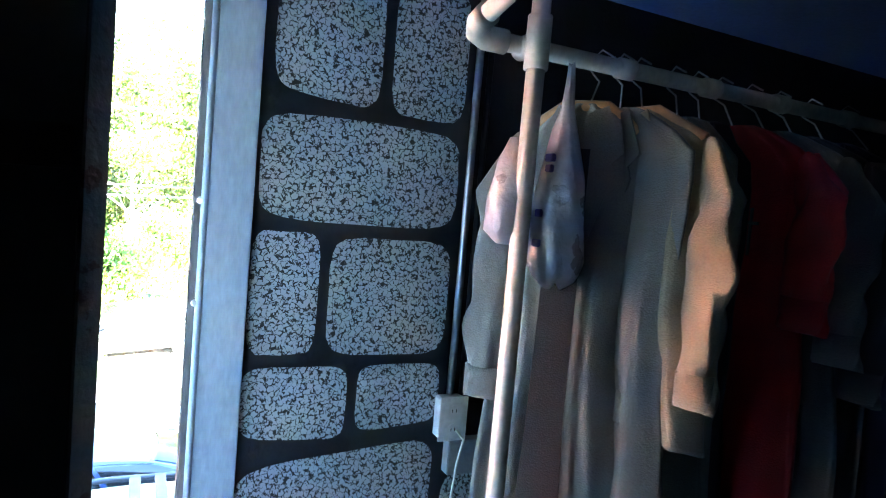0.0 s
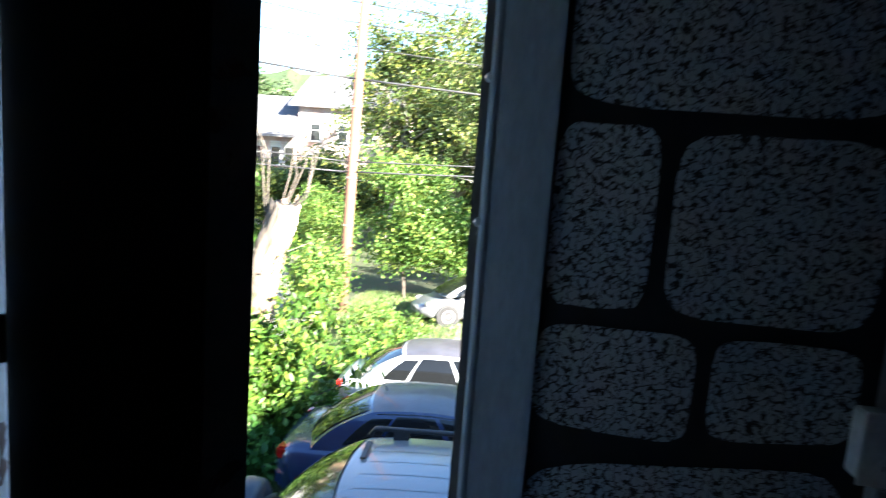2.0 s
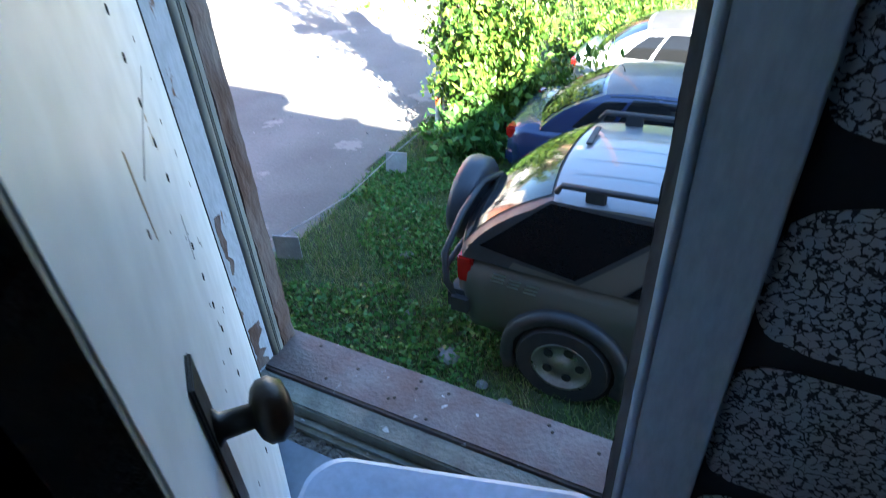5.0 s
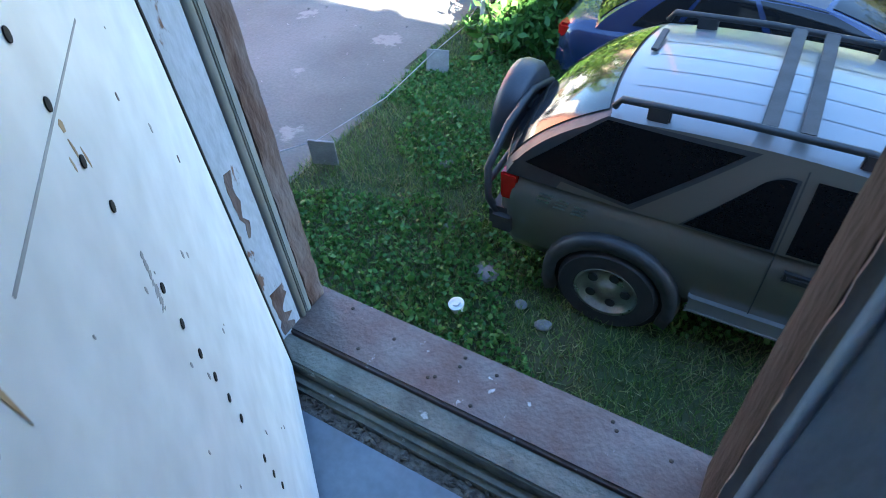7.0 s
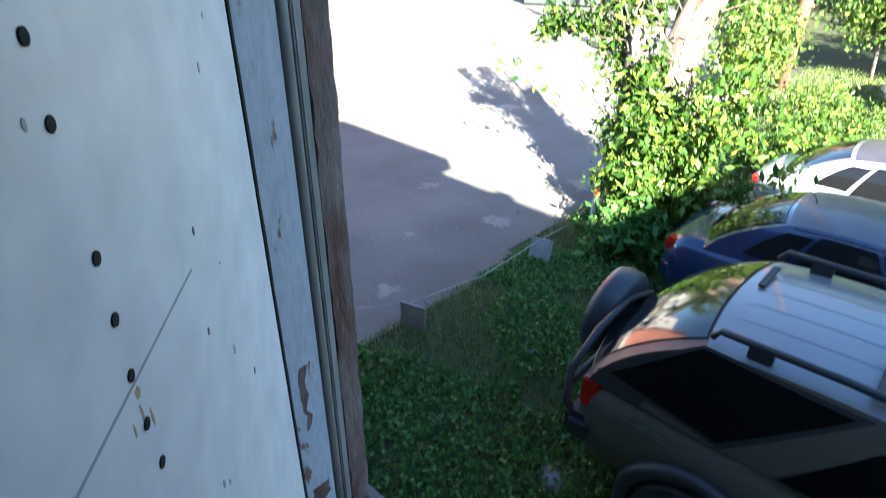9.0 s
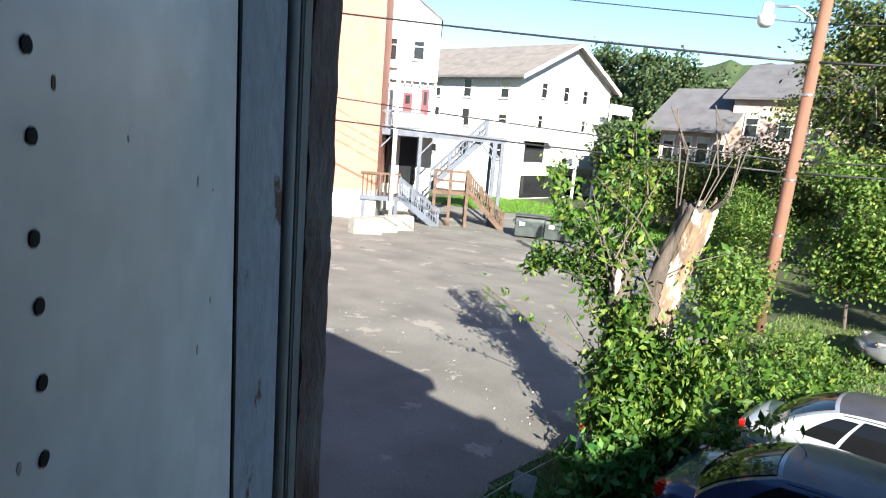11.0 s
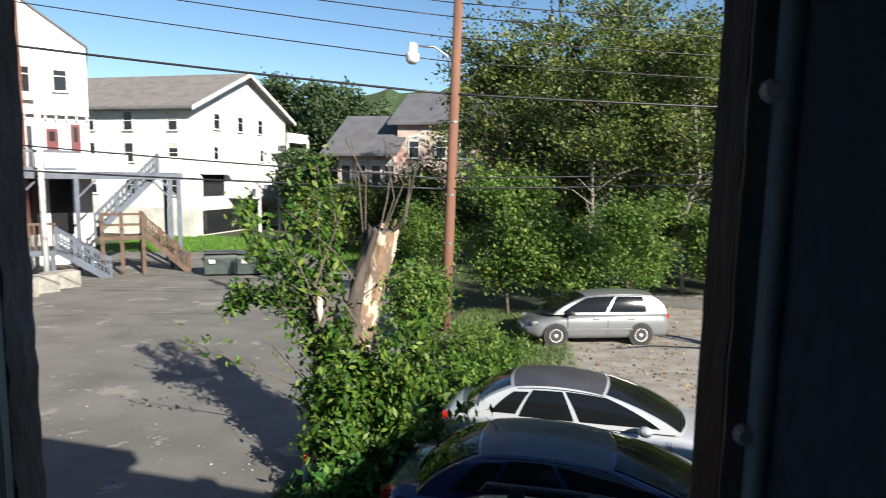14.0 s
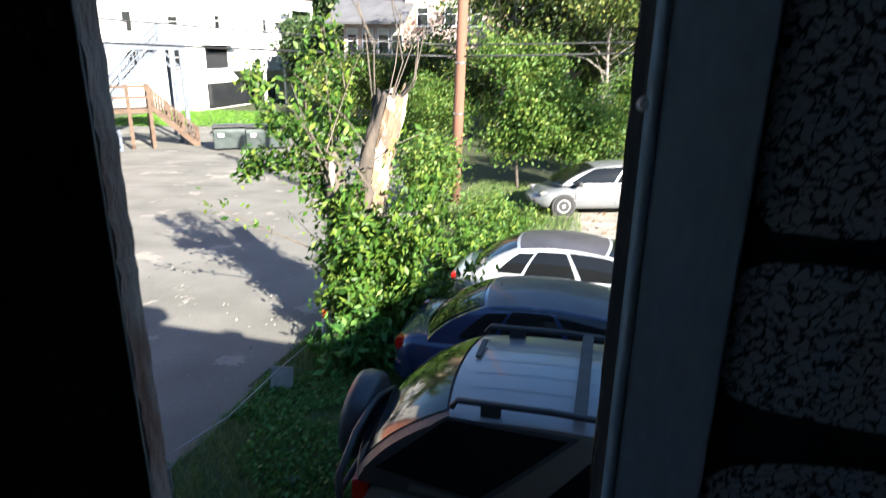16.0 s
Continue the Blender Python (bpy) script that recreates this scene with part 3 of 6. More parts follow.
# ---- far houses ----
def window(parent, x, y, z, w, h, facing="-y", blind=0.45, frame_m=None):
    """A sash window set in a wall at its middle: frame, two panes, sill."""
    frame_m = frame_m or M_SIDING
    m = Matrix.Translation((x, y, z)) @ (Matrix.Identity(4) if facing == "-y" else pose(0, 0, 0, 0, 0, 90))
    b = bmesh.new()
    t = 0.09
    for a in ((-w / 2 - t, -w / 2, -h / 2 - t, h / 2 + t), (w / 2, w / 2 + t, -h / 2 - t, h / 2 + t), (-w / 2, w / 2, h / 2, h / 2 + t), (-w / 2, w / 2, -h / 2 - t, -h / 2), (-w / 2, w / 2, -0.03, 0.03)):
        box(b, a[0], a[1], -0.07, 0.02, a[2], a[3], m)
    win = part("window", b, frame_m, parent)
    part("pane", bx(-w / 2, w / 2, -0.03, -0.005, 0.03, h / 2, m=m), M_GLASSDARK, win)
    part("pane", bx(-w / 2, w / 2, -0.02, -0.004, -h / 2, -0.03, m=m), M_GLASSDARK, win)
    part("sill", bx(-w / 2 - 0.15, w / 2 + 0.15, -0.14, 0.0, -h / 2 - t - 0.05, -h / 2 - t, m=m), frame_m, win)
    if blind:
        part("blind", bx(-w / 2 + 0.02, w / 2 - 0.02, -0.045, -0.034, h / 2 - h * blind * 0.5, h / 2, m=m), M_SHADEBAND, win)
    return win


def gable_roof(bm, x0, x1, y0, y1, z, rise, along="x", over=0.5, thick=0.18):
    """Two sloping slabs with their ridge along x or y."""
    if along == "x":
        yc = (y0 + y1) / 2
        k = rise / ((y1 - y0) / 2)
        for s, ye in ((-1, y0 - over), (1, y1 + over)):
            ze = z - over * k
            quads = [[(x, ye, ze), (x, yc, z + rise), (x, yc, z + rise + thick), (x, ye, ze + thick)] for x in (x0 - over, x1 + over)]
            a, b = [[bm.verts.new(p) for p in q] for q in quads]
            for i in range(4):
                bm.faces.new((a[i], a[(i + 1) % 4], b[(i + 1) % 4], b[i]))
            bm.faces.new(a)
            bm.faces.new(b)
    else:
        xc = (x0 + x1) / 2
        k = rise / ((x1 - x0) / 2)
        for xe in (x0 - over, x1 + over):
            ze = z - over * k
            quads = [[(xe, y, ze), (xc, y, z + rise), (xc, y, z + rise + thick), (xe, y, ze + thick)] for y in (y0 - over, y1 + over)]
            a, b = [[bm.verts.new(p) for p in q] for q in quads]
            for i in range(4):
                bm.faces.new((a[i], a[(i + 1) % 4], b[(i + 1) % 4], b[i]))
            bm.faces.new(a)
            bm.faces.new(b)
    return bm


def house_walls(x0, x1, y0, y1, z0, z, rise, along):
    b = box(bmesh.new(), x0, x1, y0, y1, z0, z)
    if along == "x":
        prism(b, [(y0, z), (y1, z), ((y0 + y1) / 2, z + rise)], x1 - x0, Matrix.Translation((x0, 0, 0)) @ Matrix(((0, 0, 1, 0), (1, 0, 0, 0), (0, 1, 0, 0), (0, 0, 0, 1))))
    else:
        prism(b, [(x0, z), (x1, z), ((x0 + x1) / 2, z + rise)], y1 - y0, Matrix.Translation((0, y1, 0)) @ pose(0, 0, 0, 90))
    return b


def beam(bm, a, c, w, h):
    a, c = Vector(a), Vector(c)
    d = (c - a).normalized()
    s = d.cross(Vector((0, 0, 1))).normalized() * w / 2
    u = Vector((0, 0, h / 2))
    r = [[bm.verts.new(p + q) for q in (s + u, -s + u, -s - u, s - u)] for p in (a, c)]
    for k in range(4):
        bm.faces.new((r[0][k], r[0][(k + 1) % 4], r[1][(k + 1) % 4], r[1][k]))
    bm.faces.new(r[0][::-1])
    bm.faces.new(r[1])
    return bm


# the long white house with its gable to the side
H2 = dict(x0=-62, x1=-33.6, y0=45.6, y1=61.0)
HZ = -4.1
h2 = empty("white_house", Matrix.Identity(4), "long white three-storey house with a grey-brown shingle roof", "house")
part("wall", house_walls(H2["x0"], H2["x1"], H2["y0"], H2["y1"], -1.75, 6.9, 3.4, "x"), M_SIDING, h2)
part("foundation", bx(H2["x0"] - 0.03, H2["x1"] + 0.03, H2["y0"] - 0.03, H2["y1"], -4.6, -1.75), M_SHADEBAND, h2)
part("roof", gable_roof(bmesh.new(), H2["x0"], H2["x1"], H2["y0"], H2["y1"], 6.9, 3.4, "x", 0.8), M_ROOF, h2)
for s, ye in ((-1, H2["y0"] - 0.8), (1, H2["y1"] + 0.8)):
    part("barge_board", beam(bmesh.new(), (H2["x1"] + 0.84, ye, 6.5), (H2["x1"] + 0.84, 53.3, 10.32), 0.08, 0.35), M_SIDING, h2)
part("gutter", bx(H2["x0"], H2["x1"] + 0.8, H2["y0"] - 0.95, H2["y0"] - 0.8, 6.42, 6.6), M_DARKROOF, h2)
for z in (5.55, 2.9, 0.15):
    for x in (-56, -52, -48.0, -43.7, -39.75, -35.3):
        window(h2, x, H2["y0"], z, 0.85, 1.5, blind=rng.choice((0, 0.5, 0.9)))
for y in (49.1, 52.7, 56.1):
    window(h2, H2["x1"], y, 5.9, 0.8, 1.55, "+x", 0.4)
for y in (48.9, 56.3):
    window(h2, H2["x1"], y, 3.1, 0.6, 1.3, "+x", 0.4)
porch = part("porch", bx(H2["x1"] + 0.01, -31.6, 58.0, 62.5, 3.3, 3.5), M_SIDING, h2)
for y in (58.0, 62.3):
    part("post", bx(-31.8, -31.6, y, y + 0.2, -4.1, 5.4), M_SIDING, porch)
part("rail", bx(-31.7, -31.62, 58.0, 62.5, 4.4, 5.4), M_SIDING, porch)
part("rail", bx(-31.7, -31.62, 58.0, 62.5, 0.9, 1.9), M_SIDING, porch)
part("deck", bx(H2["x1"] + 0.01, -30.6, 50.5, 66, -1.0, -0.8), M_SIDING, porch)
part("deck_rail", bx(-30.7, -30.6, 50.5, 66, -0.8, 0.25), M_SIDING, porch)
for y in (51, 54.5, 58, 61.5, 65):
    part("deck_post", bx(-30.8, -30.6, y, y + 0.2, -4.1, -1.0), M_SIDING, porch)
part("canopy", bx(H2["x1"] + 0.01, -32.6, 46.6, 50.4, 1.15, 1.35), M_SIDING, porch)
part("doorway", bx(H2["x1"] - 0.02, H2["x1"] + 0.02, 47.0, 50.0, -0.75, 1.1), M_GLASSDARK, porch)
part("basement_opening", bx(H2["x1"] + 0.032, H2["x1"] + 0.05, 46.8, 57.5, -4.0, -1.95), M_GLASSDARK, porch)

# the white gabled house behind the deck; its own axes, with the yard's corner as origin
FAR = pose(0.6, 1.68, 0, 0, 0, 45)
h1 = empty("white_gabled_house", FAR, "white gabled house with red doors above a wooden deck", "house")
G0, G1, GY = -7.4, -0.5, 42.0
part("wall", house_walls(G0, G1, GY, 50, -4.4, 8.4, 2.5, "y"), M_SIDING, h1)
part("roof", gable_roof(bmesh.new(), G0, G1, GY, 50, 8.4, 2.5, "y", 0.1, 0.12), M_DARKROOF, h1)
for x, z, w, h in ((-3.6, 6.65, 0.62, 1.9), (-1.83, 6.65, 0.62, 1.55)):
    window(h1, x, GY, z, w, h, blind=0.6)
for x0, x1, z0, z1 in ((-2.65, -2.05, 2.4, 3.7), (-1.45, -0.95, 2.4, 4.0)):
    dr = part("door", bx(x0, x1, GY - 0.06, GY + 0.02, z0, z1), M_RED, h1, "dark red door")
    part("door_pane", bx(x0 + 0.15, x1 - 0.15, GY - 0.08, GY - 0.061, z0 + 0.6, z1 - 0.15), M_GLASSDARK, dr)
part("awning_strip", bx(G0, G1, GY - 0.35, GY - 0.01, 4.45, 4.65), M_SIDING, h1)
for k in range(14):
    part("bracket", bx(G0 + 0.25 + k * 0.5, G0 + 0.33 + k * 0.5, GY - 0.3, GY - 0.01, 4.2, 4.45), M_SIDING, h1)
part("air_conditioner", bx(-3.6, -3.1, GY - 0.35, GY - 0.08, 5.2, 5.6), M_SHADEBAND, h1)
# flat dark panels on the wall stand in for the shade below the deck
for x0, x1, z0, z1 in ((-4.4, -2.95, -2.3, 0.85), (-2.65, -1.5, -2.3, 0.85)):
    part("under_deck_shade", bx(x0, x1, GY - 0.03, GY + 0.02, z0, z1), M_GLASSDARK, h1)

# the painted brick building
brick = empty("brick_building", FAR, "orange-pink painted brick building with a pale base", "building")
part("wall", bx(-16, -3.6, 36, 41.6, -2.3, 16), M_BRICK, brick)
part("base_course", bx(-16, -3.57, 35.97, 41.63, -4.4, -2.3), M_SHADEBAND, brick)

# the brick house among the trees
bh = empty("brick_house", Matrix.Identity(4), "brick house with a slate roof among trees", "house")
M_PALEBRICK = mat("faded pink brick", (0.42, 0.27, 0.22), 0.9, color2=(0.5, 0.44, 0.4), scale=0.8, fine=8, bump=0.3)
part("wall", bx(-21.3, -16.5, 47.5, 56, -4.4, 3.0), M_PALEBRICK, bh)
part("tall_wall", bx(-16.6, -9, 48.5, 58, -4.4, 5.6), M_PALEBRICK, bh, "faded pink brick wall")
b = bmesh.new()
gable_roof(b, -22, -16.2, 46.5, 57, 3.0, 3.2, "x", 0.3)
part("roof", b, M_DARKROOF, bh)
b = bmesh.new()
gable_roof(b, -16.8, -9, 48.5, 58, 5.6, 2.6, "x", 0.5)
part("tall_roof", b, M_DARKROOF, bh)
for x in (-20.6, -19.3, -18.0, -16.9):
    window(bh, x, 47.5, 1.6, 0.75, 1.7)
for x in (-15.2, -13.0, -11):
    window(bh, x, 48.5, 3.6, 0.8, 1.6)
for x in (-21, -19.2, -17.4):
    part("porch_post", bx(x - 0.1, x + 0.1, 45.2, 45.4, -4.2, 0.2), M_SIDING, bh)
part("porch_roof", bx(-21.8, -16.4, 45, 47.45, 0.2, 0.45), M_DARKROOF, bh)

# ---- deck and stairs ----
deck = empty("deck_stairs", FAR, "blue-grey painted wooden deck with stairs on posts", "deck")
DZ, DG = 1.3, -4.15
part("platform", bx(-4.5, 3.95, 38, 41.9, DZ - 0.35, DZ), M_GREYWOOD, deck)
for x in (-3.9, -1.25, 3.3, 3.75):
    part("post", bx(x - 0.11, x + 0.11, 38.0, 38.22, DG, DZ - 0.35), M_GREYWOOD, deck)
    part("brace", beam(bmesh.new(), (x, 38.1, -0.1), (x + (0.9 if x < 3 else -0.9), 38.1, DZ - 0.4), 0.08, 0.14), M_GREYWOOD, deck)
part("back_post", bx(3.3, 3.5, 41.5, 41.7, DG, DZ - 0.35), M_GREYWOOD, deck)
for z in (DZ + 0.15, DZ + 1.05):
    part("rail", bx(-4.5, -1.2, 38.02, 38.1, z - 0.06, z + 0.06), M_GREYWOOD, deck)
for k in range(17):
    part("baluster", bx(-4.45 + k * 0.2, -4.4 + k * 0.2, 38.04, 38.08, DZ + 0.2, DZ + 1.0), M_GREYWOOD, deck)
part("rail_panel", bx(-0.9, 1.25, 38.6, 38.66, DZ + 0.05, DZ + 1.0), M_SIDING, deck)
part("rail_panel", bx(2.9, 3.95, 38.02, 38.08, DZ + 0.2, DZ + 0.95), M_SIDING, deck)


def flight(parent, p0, p1, width, n, material, side=(0, 1, 0)):
    """Stairs from p0 at the bottom to p1: stringers, treads, sloping rails with balusters."""
    p0, p1, side = Vector(p0), Vector(p1), Vector(side)
    for s in (0, width):
        part("stringer", beam(bmesh.new(), p0 + side * s, p1 + side * s, 0.06, 0.42), material, parent)
        part("handrail", beam(bmesh.new(), p0 + side * s + Vector((0, 0, 1.0)), p1 + side * s + Vector((0, 0, 1.0)), 0.06, 0.12), material, parent)
        part("low_rail", beam(bmesh.new(), p0 + side * s + Vector((0, 0, 0.55)), p1 + side * s + Vector((0, 0, 0.55)), 0.05, 0.08), material, parent)
        for k in range(4):
            q = p0.lerp(p1, k / 3) + side * s
            part("rail_post", bx(q.x - 0.06, q.x + 0.06, q.y - 0.06, q.y + 0.06, q.z - 0.1, q.z + 1.1), material, parent)
        for k in range(1, 16):
            q = p0.lerp(p1, k / 16) + side * s
            part("baluster", bx(q.x - 0.025, q.x + 0.025, q.y - 0.025, q.y + 0.025, q.z + 0.1, q.z + 0.97), material, parent)
    run = (p1 - p0).normalized()
    for k in range(n):
        q = p0.lerp(p1, (k + 0.5) / n)
        a, c = q, q + side * width
        flat = Vector((run.x, run.y, 0)).normalized() * 0.14
        b = bmesh.new()
        low = [a - flat, a + flat, c + flat, c - flat]
        prism(b, [(v.x, v.y) for v in low], 0.14, Matrix.Translation((0, 0, q.z)))
        part("tread", b, material, parent)


flight(deck, (-0.5, 37.6, -2.0), (2.75, 38.4, DZ), 1.0, 14, M_GREYWOOD)
landing = part("landing", bx(-0.35, 1.85, 36.4, 37.6, -2.2, -2.0), M_BROWNWOOD, deck, "brown lumber landing")
for x, y in ((-0.2, 36.5), (0.7, 36.45), (1.72, 36.45), (1.72, 37.5)):
    part("landing_post", bx(x - 0.09, x + 0.09, y - 0.09, y + 0.09, DG, -0.75), M_BROWNWOOD, deck)
for z in (-0.85, -1.4):
    part("landing_rail", bx(-0.3, 1.8, 36.4, 36.46, z - 0.06, z + 0.06), M_BROWNWOOD, deck)
flight(deck, (4.0, 36.6, DG), (1.9, 36.6, -2.05), 1.0, 11, M_BROWNWOOD)
flight(deck, (0.1, 35.6, DG), (-2.25, 36.2, -2.55), 1.1, 9, M_GREYWOOD)
part("side_platform", bx(-4.5, -2.2, 35.8, 38.0, -2.8, -2.55), M_GREYWOOD, deck)
for k in range(9):
    part("baluster", bx(-4.4 + k * 0.25, -4.32 + k * 0.25, 35.85, 35.9, -2.55, -1.25), M_BROWNWOOD, deck)
part("side_rail", bx(-4.5, -2.2, 35.84, 35.92, -1.3, -1.18), M_BROWNWOOD, deck)
for x in (-4.3, -2.4):
    part("side_post", bx(x - 0.1, x + 0.1, 35.9, 36.1, DG, -2.8), M_GREYWOOD, deck)
white_post = part("white_pole", tube(bmesh.new(), [(0, 0, -4.2), (0, 0, 7.2)], 0.13, 10), M_SIDING, smooth=True)
white_post.matrix_world = FAR @ pose(-2.65, 35.3, 0)
tagged(white_post, "white painted pole beside the deck", "pole")

for i, (x, y) in enumerate(((-23.0, 20.3), (-23.4, 21.7), (-23.8, 23.2))):
    ob = tagged(part("concrete_block", bx(-0.75, 0.75, -0.4, 0.4, -0.1, 0.75, bevel=0.05), M_CONCRETE), "weathered concrete block at the edge of the yard", "concrete block", "blocks at the yard's edge")
    ob.matrix_world = pose(x, y, ground_z(x, y), 0, 0, 75)


# ---- dumpsters ----
def dumpster(m, w, label):
    d = empty("dumpster", m, label, "dumpster", "dumpsters at the lawn")
    b = bmesh.new()
    prism(b, [(-0.5, 0.12), (0.5, 0.12), (0.85, 1.0), (0.85, 1.15), (-0.8, 1.25), (-0.8, 1.0)], w, Matrix.Translation((-w / 2, 0, 0)) @ Matrix(((0, 0, 1, 0), (-1, 0, 0, 0), (0, 1, 0, 0), (0, 0, 0, 1))))
    part("body", b, M_DUMP, d)
    part("lid", bx(-w / 2 - 0.02, 0, -0.86, 0.82, 1.2, 1.26, m=pose(0, 0, 0, -3)), M_PLASTBLK, d, "black plastic lid")
    part("lid", bx(0.01, w / 2 + 0.02, -0.86, 0.82, 1.2, 1.26, m=pose(0, 0, 0, -3)), M_PLASTBLK, d, "black plastic lid")
    for s in (-1, 1):
        part("sleeve", bx(s * (w / 2 + 0.06) - 0.06, s * (w / 2 + 0.06) + 0.06, -0.6, 0.6, 0.75, 0.9), M_DUMP, d)
        part("caster", lathe(bmesh.new(), [(0.09, -0.03), (0.09, 0.03)], 12, pose(s * (w / 2 - 0.2), -0.35, 0.09, 0, 90)), M_RUBBER, d)
    part("notice", bx(-w / 2 + 0.2, -w / 2 + 0.5, -0.87, -0.86, 0.75, 0.95), M_WHITEPL, d, "pale worn sticker")
    return d


dumpster(pose(-20.0, 29.7, -4.05, 0, 0, 38), 1.6, "black dumpster beside the lawn")
dumpster(pose(-18.4, 30.7, -4.08, 0, 0, 36), 2.1, "grey-green dumpster with a black lid")

# ---- utility pole and cables ----
PX, PY = -4.8, 19.6
pole = empty("utility_pole", pose(PX, PY, ground_z(PX, PY), 0, 1.3, 0), "brown wooden utility pole with a street lamp", "utility pole")
part("shaft", tube(bmesh.new(), [(0, 0, -0.5), (0, 0, 3), (0, 0, 12)], [0.17, 0.165, 0.13], 16), M_POLE, pole, smooth=True)
for z in (4.3, 6.5, 2.8):
    part("band", tube(bmesh.new(), [(0, 0, z), (0, 0, z + 0.05)], 0.172, 16), M_STEEL, pole)
arm = part("lamp_arm", tube(bmesh.new(), [(-0.15, -0.05, 8.0), (-0.25, -0.12, 8.45), (-0.6, -0.3, 8.68), (-1.15, -0.6, 8.66)], 0.03, 8), M_STEEL, pole, smooth=True)
lampm = part("lamp_head", lathe(bmesh.new(), [(0.06, 0.4), (0.13, 0.36), (0.14, 0.1), (0.2, 0.08), (0.21, 0.03), (0.19, -0.14), (0.1, -0.22)], 18, pose(-1.18, -0.62, 8.36)), M_WHITEPL, arm, "pale street lamp head", True)


def cable(a, c, sag, r, label="thin black overhead cable across the yard"):
    a, c = Vector(a), Vector(c)
    pts = [a.lerp(c, k / 24) - Vector((0, 0, sag * 4 * (k / 24) * (1 - k / 24))) for k in range(25)]
    return tagged(part("overhead_cable", tube(bmesh.new(), pts, r, 6), M_WIRE, smooth=True), label, "cable", "overhead cables")


for zl, z, zr, r in ((9.9, 6.6, 5.4, 0.016), (9.3, 6.2, 5.0, 0.016), (8.9, 5.6, 4.6, 0.016), (8.2, 4.9, 4.1, 0.016), (6.6, 3.95, 3.6, 0.034), (3.3, 1.42, 3.0, 0.022), (2.1, 1.1, 2.7, 0.028)):
    dy = rng.uniform(-0.3, 0.3)
    cable((-30, 12.2 + dy, zl), (PX - 0.1, PY - 0.16, z), 0.15, r)
    cable((PX - 0.1, PY - 0.16, z), (25, 27.6 + dy, zr), 0.2, r)


# ---- cars ----
def loft(rings, close=True):
    bm = bmesh.new()
    vs = [[bm.verts.new(p) for p in r] for r in rings]
    n = len(vs[0])
    for a, b in zip(vs, vs[1:]):
        for k in range(n if close else n - 1):
            bm.faces.new((a[k], a[(k + 1) % n], b[(k + 1) % n], b[k]))
    if close:
        bm.faces.new(vs[0][::-1])
        bm.faces.new(vs[-1])
    return bm


def lerp_at(table, x):
    for (a, *p), (b, *q) in zip(table, table[1:]):
        if x <= b:
            k = min(max((x - a) / (b - a), 0), 1)
            k = k * k * (3 - 2 * k) * 0.4 + k * 0.6
            return [u + (v - u) * k for u, v in zip(p, q)]
    return list(table[-1][1:])


def wheel(car, x, y, r, width, rim_m, spokes=6):
    s = 1 if y > 0 else -1
    m = pose(x, y, r, -90 * s)
    w = part("wheel", lathe(bmesh.new(), [(r * 0.62, -width / 2), (r * 0.93, -width / 2), (r, -width * 0.36), (r, width * 0.36), (r * 0.94, width / 2), (r * 0.64, width / 2), (r * 0.6, width * 0.3)], 28, m), M_RUBBER, car, smooth=False)
    rim = part("rim", lathe(bmesh.new(), [(r * 0.63, width * 0.25), (r * 0.63, width * 0.5), (r * 0.57, width * 0.47), (r * 0.53, width * 0.3), (r * 0.2, width * 0.34), (r * 0.17, width * 0.42), (r * 0.05, width * 0.44)], 28, m), rim_m, w, smooth=True)
    for k in range(spokes):
        part("rim_slot", lathe(bmesh.new(), [(r * 0.105, 0), (r * 0.1, 0.012)], 10, m @ pose(0, 0, width * 0.315, 0, 0, 360 * k / spokes) @ pose(r * 0.37, 0, 0)), M_PLASTBLK, w)
    return w


class Body:
    """The lower hull of a car, by stations along x."""

    def __init__(self, car, hull, paint):
        x0, x1 = hull[0][0], hull[-1][0]
        rings = []
        for i in range(37):
            x = x0 + (x1 - x0) * i / 36
            zt, zb, w = lerp_at(hull, x)
            half = [(0, zt), (0.45 * w, zt - 0.004), (0.78 * w, zt - 0.02), (0.93 * w, zt - 0.07), (0.985 * w, zt - 0.15), (w, (zt + zb) / 2 + 0.02), (0.99 * w, zb + 0.12), (0.93 * w, zb)]
            rings.append([(x, y, z) for y, z in half] + [(x, -y, z) for y, z in half[::-1][:-1]])
        self.hull = part("body", loft(rings), paint, car, smooth=True)


